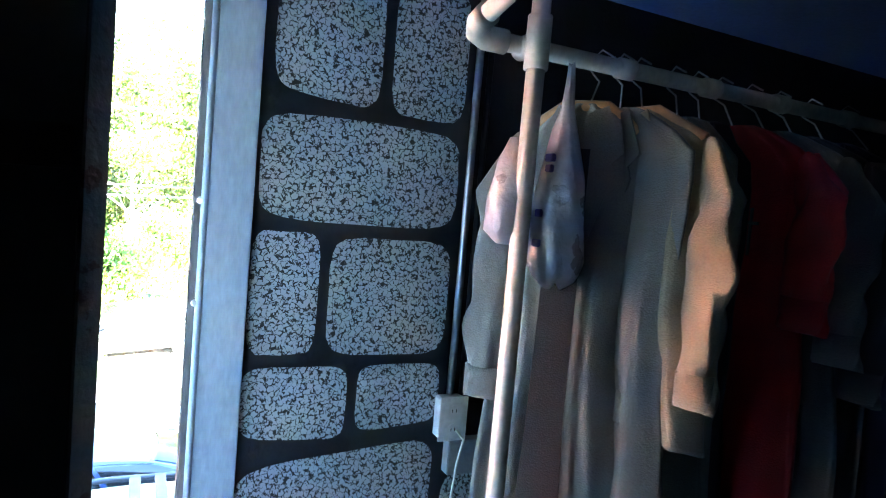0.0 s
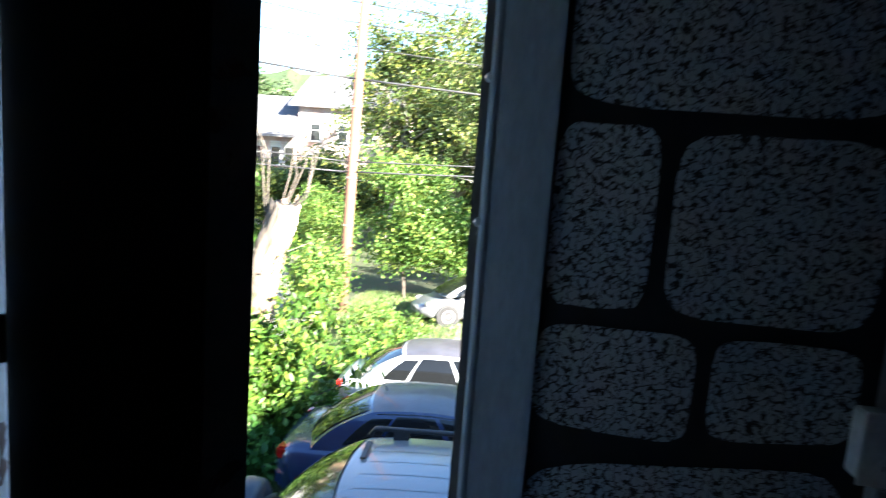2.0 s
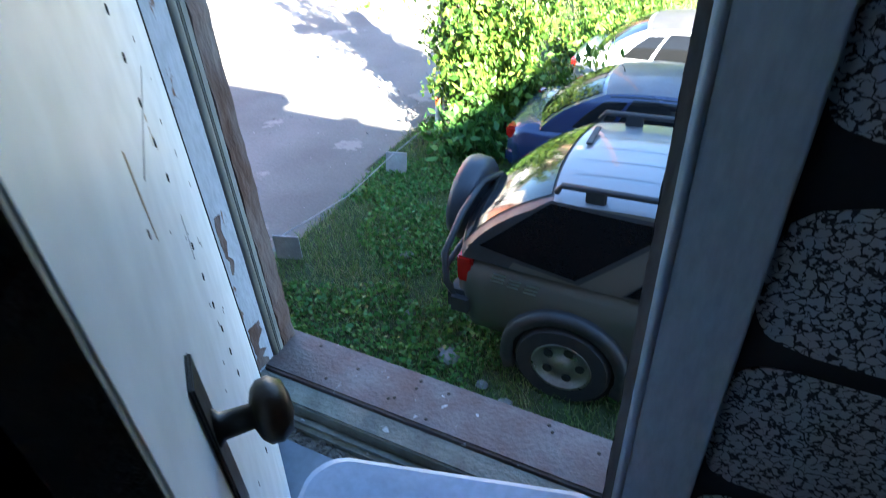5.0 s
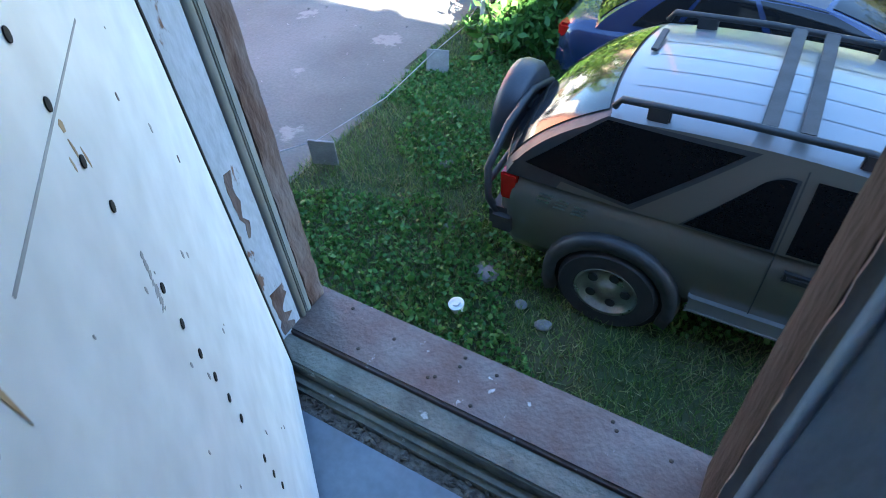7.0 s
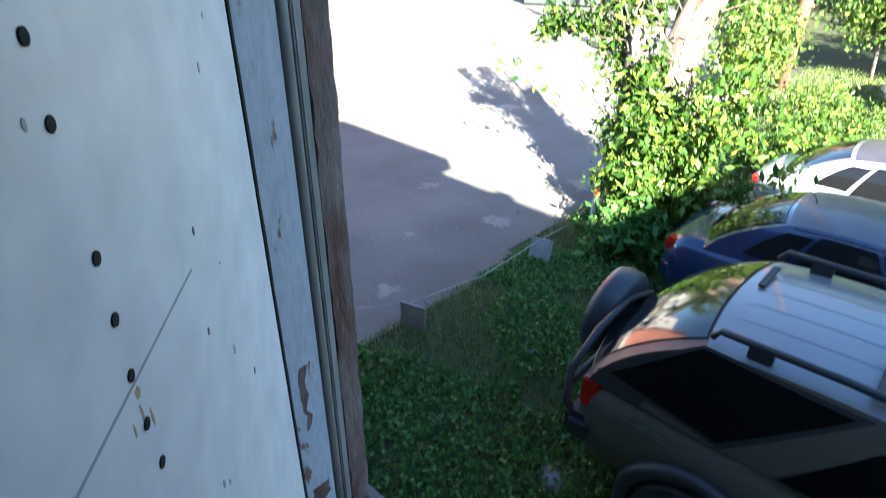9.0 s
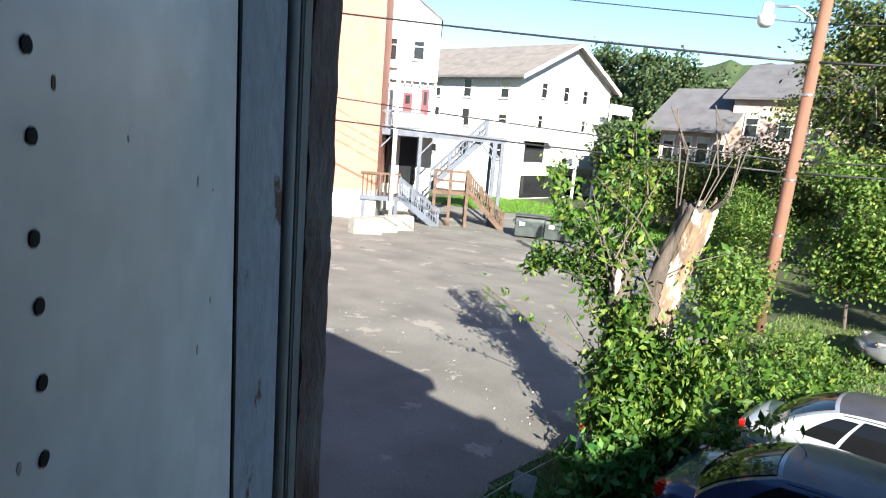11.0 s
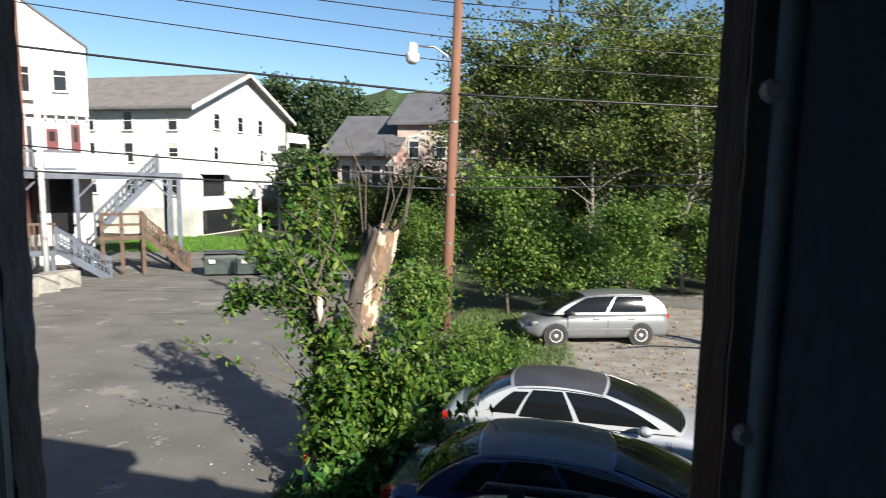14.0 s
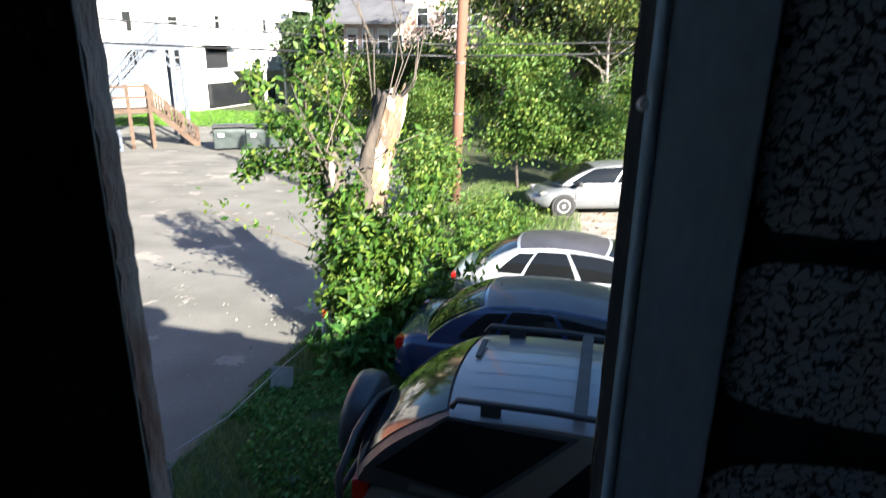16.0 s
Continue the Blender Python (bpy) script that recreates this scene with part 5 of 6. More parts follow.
# a tree beside the house whose branches hang into view
tree("tree", 6.4, 17.5, 9, 3.6, 0.2, 8000, 0.11, M_LEAF_TREE, "dark tree whose branches reach over the cars", 80, 18, 0.5, 6.6)

# wooded hill far behind
hill = bmesh.new()
hv = [[hill.verts.new((x, 260 + 40 * r, -5 + 52 * r * (0.75 + 0.25 * math.sin(x * 0.011 + 1) + 0.05 * math.sin(x * 0.09) + 0.02 * math.sin(x * 0.37)))) for x in range(-420, 300, 6)] for r in (0, 0.5, 1, 1.3)]
for a, b in zip(hv, hv[1:]):
    for k in range(len(a) - 1):
        hill.faces.new((a[k], a[k + 1], b[k + 1], b[k]))
tagged(part("backdrop", hill, mat("far woods", (0.045, 0.075, 0.025), 1, color2=(0.025, 0.045, 0.018), scale=0.12, fine=0.6, bump=0.3)), "wooded green hill in the distance", "hill", kind="structure")

# ---- the broken trunk with climbing shrubs ----
SX, SY = -3.65, 9.3
SZ = ground_z(SX, SY)
stump = empty("tree_stump", pose(SX, SY, SZ), "tall broken tree trunk with bare orange-white wood", "tree stump")
rs = np.random.default_rng(3)


def trunk_at(z, a, lift=0.0):
    """A point on the leaning, furrowed trunk at a height and an angle round it."""
    c, q = math.cos(a), math.sin(a)
    r = 0.3 - 0.07 * min(max(z, 0) / 3.6, 1) + 0.07 * (z < 0.1)
    r += 0.075 * noise.noise(Vector((c * 1.6, q * 1.6, z * 1.3))) + 0.04 * noise.noise(Vector((c * 5, q * 5, z * 2.5))) + 0.012 * noise.noise(Vector((c * 14, q * 14, z * 6)))
    lean = 0.56 * (max(z, 0) / 3.7) ** 2.0
    top = max(z - 3.1, 0) / 0.65
    zz = z + top * (-0.02 * c + 0.2 * noise.noise(Vector((c * 3, q * 3, 7))))
    return Vector((lean + (r + lift) * c, 0.1 * z / 3.7 + (r + lift) * q, zz))


TURNS = [2 * math.pi * k / 40 for k in range(40)]
b = loft([[trunk_at(-0.2 + 0.08 * k, a) for a in TURNS] for k in range(50)])
part("trunk", b, M_BARK, stump, smooth=True)
b = bmesh.new()
grid = [[b.verts.new(trunk_at(1.7 + 0.05 * k, a, 0.012 * (1 if abs(j - 15) < 15 else -1.5))) for j, a in enumerate(np.linspace(-1.5, 0.4 + 0.25 * math.sin(1.7 * k) * math.sin(0.6 * k), 31))] for k in range(41)]
for k in range(40):
    for j in range(30):
        edge = 0.5 + 0.5 * noise.noise(Vector((j * 0.22, k * 0.1, 4)))
        if abs(j - 15) < 15 * (0.35 + 0.65 * min(k / 22, 1)) * (0.6 + 0.6 * edge):
            b.faces.new((grid[k][j], grid[k][j + 1], grid[k + 1][j + 1], grid[k + 1][j]))
for v in [v for v in b.verts if not v.link_faces]:
    b.verts.remove(v)
part("bare_wood", b, M_BAREWOOD, stump, "bare splintered pale orange wood", True)
b = bmesh.new()
cap = [b.verts.new(trunk_at(3.72, a)) for a in TURNS]
mid = b.verts.new(trunk_at(3.4, 0, -0.2))
for k in range(40):
    b.faces.new((cap[k], cap[(k + 1) % 40], mid))
part("broken_top", b, M_BAREWOOD, stump, "splintered broken top")
b = bmesh.new()
tube(b, [(-0.24, -0.12, -0.2), (-0.27, -0.1, 0.8), (-0.3, -0.06, 1.7), (-0.3, -0.05, 2.4), (-0.32, -0.04, 2.85)], [0.2, 0.17, 0.15, 0.14, 0.1], 18)
for v in b.verts:
    v.co += Vector((v.co.x + 0.3, v.co.y + 0.07, 0)).normalized() * 0.03 * noise.noise(v.co * 6)
side_trunk = part("side_trunk", b, M_BARK, stump, smooth=True)
b = bmesh.new()
tube(b, [(-0.29, -0.16, 2.25), (-0.3, -0.17, 2.5), (-0.31, -0.12, 2.8)], [0.03, 0.06, 0.04], 9)
part("torn_face", b, M_BAREWOOD, side_trunk, "pale torn wood", True)
twigs = bmesh.new()
tp = []
for i in range(70):
    p = np.array([rs.normal(-0.1, 0.3), rs.normal(0, 0.25), rs.uniform(0.2, 3.0)])
    d = np.array([rs.normal(-0.25, 0.5), rs.normal(-0.1, 0.45), rs.uniform(0.3, 1.1)])
    e = p + d * rs.uniform(0.5, 1.5)
    m = (p + e) / 2 + rs.normal(0, 0.08, 3)
    tube(twigs, [tuple(p), tuple(m), tuple(e)], [0.014, 0.009, 0.003], 5)
    for q in np.linspace(0.3, 1, 6):
        tp.append(p * (1 - q) ** 2 + 2 * m * q * (1 - q) + e * q * q)
for pts, leafy in (([(-0.3, 0, 2.2), (-0.9, 0.1, 3.0), (-1.5, 0.2, 3.2), (-1.75, 0.2, 4.1)], 1), ([(-0.35, 0, 2.0), (-1.0, -0.1, 2.6), (-1.7, 0.1, 2.7), (-2.0, 0.2, 2.3)], 1), ([(-0.4, 0.1, 2.4), (-0.75, 0.1, 3.2), (-0.8, 0.1, 4.4)], 1),
                   ([(-0.3, 0, 2.2), (-0.2, 0.1, 3.6), (-0.4, 0.1, 4.7)], 1), ([(0.4, 0.1, 3.2), (0.75, 0.1, 4.2), (0.6, 0.1, 4.9)], 0), ([(0.3, 0.1, 3.2), (0.3, 0.2, 4.4), (0.0, 0.2, 5.0)], 0), ([(0.45, 0.1, 3.4), (0.95, 0.0, 3.9), (1.0, 0.1, 4.5)], 0)):
    for rep in range(3):
        q = [np.array(p) + rs.normal(0, 0.07, 3) * (i > 0) for i, p in enumerate(pts)]
        tube(twigs, [tuple(p) for p in q], [0.014 - 0.003 * i for i in range(len(q))], 5)
        if leafy:
            for a, c in zip(q, q[1:]):
                tp += [a * (1 - k) + c * k for k in np.linspace(0, 1, 9)] * 2
part("twig_work", twigs, M_BARK, stump)
tp = np.array(tp)
c = tp[rs.integers(0, len(tp), 4200)] + rs.normal(0, 0.09, (4200, 3))
leaves("climbing_leaves", c, 0.058, M_LEAF_BUSH, stump, rs, 0.7, 2.2)


def shrub(name, x, y, rx, ry, h, n, size, leaf, label, seed):
    rng = np.random.default_rng(seed)
    s = empty(name, pose(x, y, ground_z(x, y)), label, "shrub")
    tips = []
    for i in range(40):
        a, k = rng.uniform(0, 2 * math.pi), rng.uniform(0.2, 1) * rng.choice((1, 1, 1, 1.3))
        e = np.array([math.cos(a) * rx * k, math.sin(a) * ry * k, h * rng.uniform(0.2, 1.2) * (1.2 - 0.5 * k)])
        m = e * np.array([0.35, 0.35, 0.65])
        part("stem", tube(bmesh.new(), [(0.05 * math.cos(a), 0.05 * math.sin(a), -0.05), tuple(m), tuple(e)], [0.018, 0.011, 0.004], 5), M_BARK, s)
        w = rng.integers(1, 4)
        tips += [m * (1 - q) + e * q for q in np.linspace(0.15, 1.08, 8)] * w
    tips = np.array(tips)
    leaves("foliage", tips[rng.integers(0, len(tips), n)] + rng.normal(0, 0.1, (n, 3)), size, leaf, s, rng, 0.9, 2.2)
    return s


shrub("shrub", SX + 0.78, SY - 0.35, 1.0, 0.75, 2.15, 7000, 0.06, M_LEAF_BUSH, "dense bright green shrub round the broken trunk", 5)
shrub("shrub", SX + 0.15, SY - 0.5, 0.55, 0.5, 1.9, 3600, 0.06, M_LEAF_BUSH, "dense bright green shrub round the broken trunk", 6)
shrub("shrub", SX + 1.3, SY + 2.2, 0.8, 0.9, 1.1, 3400, 0.065, M_LEAF_BUSH, "green shrub behind the broken trunk", 7)
shrub("shrub", SX + 1.2, SY + 4.6, 1.0, 1.2, 0.75, 5000, 0.055, M_LEAF_BUSH, "low green shrub beside the yard", 8)
shrub("shrub", SX + 0.8, SY + 7.4, 1.1, 1.2, 0.7, 4200, 0.055, M_LEAF_LIGHT, "low pale green shrub beside the yard", 9)
shrub("shrub", SX + 0.5, SY - 1.3, 0.7, 0.5, 0.6, 1800, 0.07, M_CLOVER, "low weeds with fern-like leaves", 11)

# ---- grass and weeds ----
rg = np.random.default_rng(21)


def scatter(n, x0, x1, y0, y1, keep):
    p = np.stack([rg.uniform(x0, x1, n), rg.uniform(y0, y1, n)], 1)
    return np.array([q for q in p if keep(q[0], q[1])])


def blades(name, p, h, w, material, label):
    n = len(p)
    a = rg.uniform(0, 2 * math.pi, n)
    k = h * rg.uniform(0.4, 1.3, n)
    z = np.array([ground_z(*q) for q in p])
    base = np.column_stack([p, z - 0.01])
    side = np.column_stack([np.cos(a), np.sin(a), np.zeros(n)]) * w
    tip = base + np.column_stack([rg.normal(0, 0.5, n) * k, rg.normal(0, 0.5, n) * k, k])
    v = np.stack([base - side, base + side, tip], 1).reshape(-1, 3)
    me = bpy.data.meshes.new(name)
    me.from_pydata(v.tolist(), [], np.arange(3 * n).reshape(-1, 3).tolist())
    me.materials.append(material)
    return tagged(new(name, me), label, "grass", kind="stuff")


near = scatter(120000, -4.3, 3.5, 2.0, 9.5, lambda x, y: x > edge_x(y) - 0.03)
blades("grass", near, 0.09, 0.005, M_GRASS, "short green grass with dry tufts")
dry = scatter(14000, -4.2, 3.5, 2.0, 9.5, lambda x, y: x > edge_x(y) and noise.noise(Vector((x * 0.8, y * 0.8, 9))) > 0.1)
blades("dry_grass", dry, 0.12, 0.004, leafmat("straw blades", (0.12, 0.11, 0.05), (0.2, 0.18, 0.09), (0.3, 0.27, 0.16), 0.3), "dry straw-coloured grass tufts")
far = scatter(30000, -5, 3, 9.5, 24, lambda x, y: not on_drive(x, y) and x < -0.3 - 0.1 * (y - 14) * (y > 12.5) + (y < 12.5) * 9)
blades("grass", far, 0.16, 0.009, M_GRASS, "tall rough grass along the yard")
lawn = scatter(30000, -36, -12, 30, 47, lambda x, y: y > 33 + 0.45 * (x + 20) and not on_drive(x, y))
M_LAWN = leafmat("bright lawn", (0.06, 0.15, 0.015), (0.1, 0.24, 0.025), (0.16, 0.3, 0.04), 0.3)
blades("lawn", lawn, 0.16, 0.03, M_LAWN, "bright mown lawn before the white house")
wl = scatter(60000, -4.2, 3.0, 2.2, 8.8, lambda x, y: x > edge_x(y) + 0.02 and noise.noise(Vector((x * 0.9, y * 0.9, 3))) > -0.12)
wz = np.array([[x, y, ground_z(x, y) + rg.uniform(0.01, 0.09)] for x, y in wl])
leaves("weeds", wz, 0.042, M_CLOVER, None, rg, 0.0, 1.2, "stuff", "low broad-leaved green weeds", "weeds")
fl = scatter(3000, -1, 14, 12, 27, lambda x, y: True)
leaves("fallen_leaves", np.array([[x, y, ground_z(x, y) + 0.015] for x, y in fl]), 0.06, leafmat("dry leaves", (0.12, 0.06, 0.03), (0.25, 0.14, 0.06), (0.33, 0.22, 0.1), 0.1), None, rg, 0, 1.3, "stuff", "brown fallen leaves on the gravel", "leaves")


# ---- small things outdoors ----
M_PLATE = mat("weathered grey board", (0.36, 0.35, 0.33), 0.85, color2=(0.26, 0.25, 0.24), bump=0.3, scale=6)
for i, (x, y, h, tilt) in enumerate(((-3.84, 4.84, 0.36, 8), (-3.76, 7.02, 0.32, -10), (-4.45, 4.0, 0.34, 4))):
    s = empty("marker_board", pose(x, y, ground_z(x, y), tilt, 4, 22), "small weathered grey board standing in the weeds", "board", "marker boards along the drive")
    part("board", bx(-0.14, 0.14, -0.012, 0.012, 0.02, h, bevel=0.004), M_PLATE, s)
    for zz in (0.08, h - 0.07):
        part("nail_head", lathe(bmesh.new(), [(0.008, 0), (0.006, 0.004)], 8, pose(0.0, -0.012, zz, 90)), M_STEEL, s)
pts = [(-5.5, 2.6), (-4.5, 4.0), (-3.9, 4.84), (-3.83, 6.0), (-3.79, 7.02), (-3.9, 8.0), (-4.0, 8.7)]
cb = tube(bmesh.new(), [(x, y, ground_z(x, y) + (0.3 if i in (1, 2, 4, 6) else 0.2)) for i, (x, y) in enumerate(pts)], 0.007, 6)
tagged(part("boundary_line", cb, M_PLATE, smooth=True), "pale cord along the edge of the drive", "cord")
px, py = -3.98, 8.72
post = empty("marker_post", pose(px, py, ground_z(px, py), 3, 5, 0), "short white post with an orange top", "post")
part("shaft", lathe(bmesh.new(), [(0.055, -0.05), (0.055, 0.36)], 14), M_WHITEPL, post, smooth=False)
part("cap", lathe(bmesh.new(), [(0.057, 0.36), (0.057, 0.47), (0.03, 0.475)], 14), mat("orange paint", (0.7, 0.16, 0.03), 0.5, scale=12), post, "faded orange top")
cx, cy = -1.64, 3.76
can = empty("food_tub", pose(cx, cy, ground_z(cx, cy) + 0.02, 6, -4, 0), "round white plastic tub lying in the grass", "tub")
part("body", lathe(bmesh.new(), [(0.052, 0), (0.062, 0.075)], 20), M_WHITEPL, can, smooth=False)
part("lid", lathe(bmesh.new(), [(0.066, 0.076), (0.066, 0.088), (0.05, 0.09), (0.03, 0.085), (0.028, 0.1), (0.01, 0.1)], 20), M_WHITEPL, can)


M_ROCK = mat("grey field stone", (0.13, 0.13, 0.13), 0.9, color2=(0.2, 0.2, 0.19), scale=12, bump=0.5)


def rock(x, y, r, seed, label, material=None):
    b = bmesh.new()
    bmesh.ops.create_icosphere(b, subdivisions=2, radius=r)
    q = random.Random(seed)
    for v in b.verts:
        v.co *= 1 + 0.5 * noise.noise(v.co * 7 + Vector((seed, 0, 0)))
        v.co.z *= 0.45
        v.co.x *= 1.25
    ob = tagged(part("rock", b, material or M_ROCK, smooth=True), label, "rock", "stones in the grass")
    ob.matrix_world = pose(x, y, ground_z(x, y) + r * 0.2, 0, 0, q.uniform(0, 180))


for i, (x, y, r) in enumerate(((-1.6, 4.22, 0.11), (-0.95, 3.95, 0.06), (-1.2, 4.05, 0.05), (-2.7, 5.4, 0.06), (-2.2, 4.6, 0.05))):
    rock(x, y, r, i, "grey stone half sunk in the grass")
lit = np.random.default_rng(8)
lp = np.array([[x, y, ground_z(x, y) + 0.012] for x, y in zip(lit.uniform(-12, -4.3, 260), lit.uniform(4, 11, 260)) if on_drive(x, y)])
leaves("litter", lp, 0.03, mat("pale litter", (0.34, 0.32, 0.29), 0.9, bump=0), None, lit, 0, 1.2, "stuff", "pale bits of litter on the asphalt", "litter")

# dark lines and fine cracks across the asphalt
M_DARKLINE = mat("dark asphalt line", (0.03, 0.03, 0.03), 0.8)
for i, (a, c, w) in enumerate((((-19.5, 28.0), (-9.2, 19.4), 0.13), ((-12, 22), (-6.6, 24.2), 0.03), ((-20, 17), (-9, 22), 0.03))):
    b = bmesh.new()
    prev = None
    q = random.Random(i)
    for k in range(30):
        x, y = a[0] + (c[0] - a[0]) * k / 29 + q.uniform(-0.12, 0.12), a[1] + (c[1] - a[1]) * k / 29 + q.uniform(-0.12, 0.12)
        z = ground_z(x, y) + 0.008
        ww = w * q.uniform(0.5, 1.4)
        cur = (b.verts.new((x - ww, y - ww, z)), b.verts.new((x + ww, y + ww, z)))
        if prev:
            b.faces.new((prev[0], prev[1], cur[1], cur[0]))
        prev = cur
    tagged(part("asphalt_line", b, M_DARKLINE), "dark uneven line across the asphalt", "crack", kind="structure")

# ---- electric conduit and outlet ----
conduit = empty("conduit", pose(0, 0, 0), "steel conduit down to a surface outlet box", "conduit")
part("pipe", tube(bmesh.new(), [(0.885, WY - 0.02, 1.11), (0.885, WY - 0.02, 2.34)], 0.0115, 12), M_STEEL, conduit, smooth=True)
part("pipe", tube(bmesh.new(), [(0.925, WY - 0.014, 1.0), (0.925, WY - 0.014, 2.34)], 0.009, 10), M_BLACK, conduit, "black painted pipe", True)
bxo = part("outlet_box", bx(0.845, 0.925, WY - 0.05, WY - 0.003, 0.985, 1.105, bevel=0.004), M_WHITEPL, conduit, "white outlet box")
part("cover_plate", bx(0.84, 0.93, WY - 0.056, WY - 0.0505, 0.98, 1.11, bevel=0.002), M_WHITEPL, bxo)
for z in (1.015, 1.07):
    part("socket", lathe(bmesh.new(), [(0.017, 0), (0.017, 0.002)], 16, pose(0.885, WY - 0.0562, z, 90)), M_WHITEPL, bxo)
    for dx in (-0.006, 0.006):
        part("slot", bx(0.885 + dx - 0.001, 0.885 + dx + 0.001, WY - 0.0592, WY - 0.0583, z - 0.004, z + 0.005), M_BLACK, bxo)
part("junction", bx(0.885, 1.0, WY - 0.045, WY - 0.003, 0.87, 0.972, bevel=0.003), mat("grey paint", (0.32, 0.34, 0.36), 0.5), conduit, "grey painted junction box")
cord = tube(bmesh.new(), [(0.893, WY - 0.065, 1.015), (0.9, WY - 0.1, 1.0), (0.885, WY - 0.1, 0.93), (0.875, WY - 0.08, 0.7), (0.9, WY - 0.08, 0.3), (0.95, WY - 0.1, 0.01)], 0.0035, 6)
tagged(part("power_cord", cord, M_WHITEPL, smooth=True), "thin pale cord plugged into the outlet", "cord")

# ---- clothes rack of plastic pipe ----
RY, RZ = 1.2, 2.04
rack = empty("clothes_rack", pose(0, 0, 0), "clothes rack of yellowed plastic pipe", "clothes rack")
part("rail", tube(bmesh.new(), [(0.72, RY, RZ), (2.95, RY, RZ)], 0.021, 14), M_PVC, rack, smooth=True)
for x in (0.83, 2.9):
    part("upright", tube(bmesh.new(), [(x, RY - 0.045, 0), (x, RY - 0.045, 2.34)], 0.0215, 14), M_PVC, rack, smooth=True)
    part("tee", tube(bmesh.new(), [(x, RY - 0.045, RZ - 0.06), (x, RY - 0.045, RZ + 0.06)], 0.028, 14), M_PVC, rack, smooth=True)
    part("tee_branch", tube(bmesh.new(), [(x, RY - 0.05, RZ), (x, RY + 0.03, RZ)], 0.0275, 14), M_PVC, rack, smooth=True)
part("elbow", tube(bmesh.new(), [(0.77, RY, RZ), (0.72, RY, RZ), (0.695, RY - 0.006, RZ + 0.008), (0.685, RY - 0.03, RZ + 0.02), (0.685, RY - 0.07, RZ + 0.03)], 0.028, 14), M_PVC, rack, smooth=True)
part("cross_pipe", tube(bmesh.new(), [(0.685, RY - 0.07, RZ + 0.03), (0.74, RY - 0.36, RZ + 0.16)], 0.0205, 14), M_PVC, rack, smooth=True)
for x in (1.1, 1.4, 1.68, 2.0):
    part("collar", tube(bmesh.new(), [(x, RY, RZ), (x + 0.045, RY, RZ)], 0.0265, 14), M_PVC, rack, smooth=True)


def cloth(name, color, rough=0.9, color2=None, sheen=0.3):
    m = mat(name, color, rough, color2=color2, scale=5, fine=220, bump=0.25)
    m.node_tree.nodes["Principled BSDF"].inputs["Sheen Weight"].default_value = sheen
    return m


C_DGREY, C_GREY, C_TAN = cloth("dark grey wool", (0.15, 0.138, 0.12)), cloth("grey gabardine", (0.25, 0.228, 0.195)), cloth("tan wool", (0.29, 0.215, 0.125))
# C_WHITE and C_PALE hold the shade deep on the rack in their colour
C_BLACK, C_RED, C_WHITE, C_PALE = cloth("black cloth", (0.012, 0.012, 0.013)), cloth("red satin", (0.6, 0.01, 0.01), 0.5, None, 0.0), cloth("shaded off-white cloth", (0.17, 0.15, 0.13)), cloth("shaded grey white cloth", (0.05, 0.049, 0.05))
C_BLUE = cloth("navy cloth", (0.012, 0.016, 0.06))
M_HANGER = mat("orange varnished wood", (0.5, 0.24, 0.09), 0.4, scale=8)


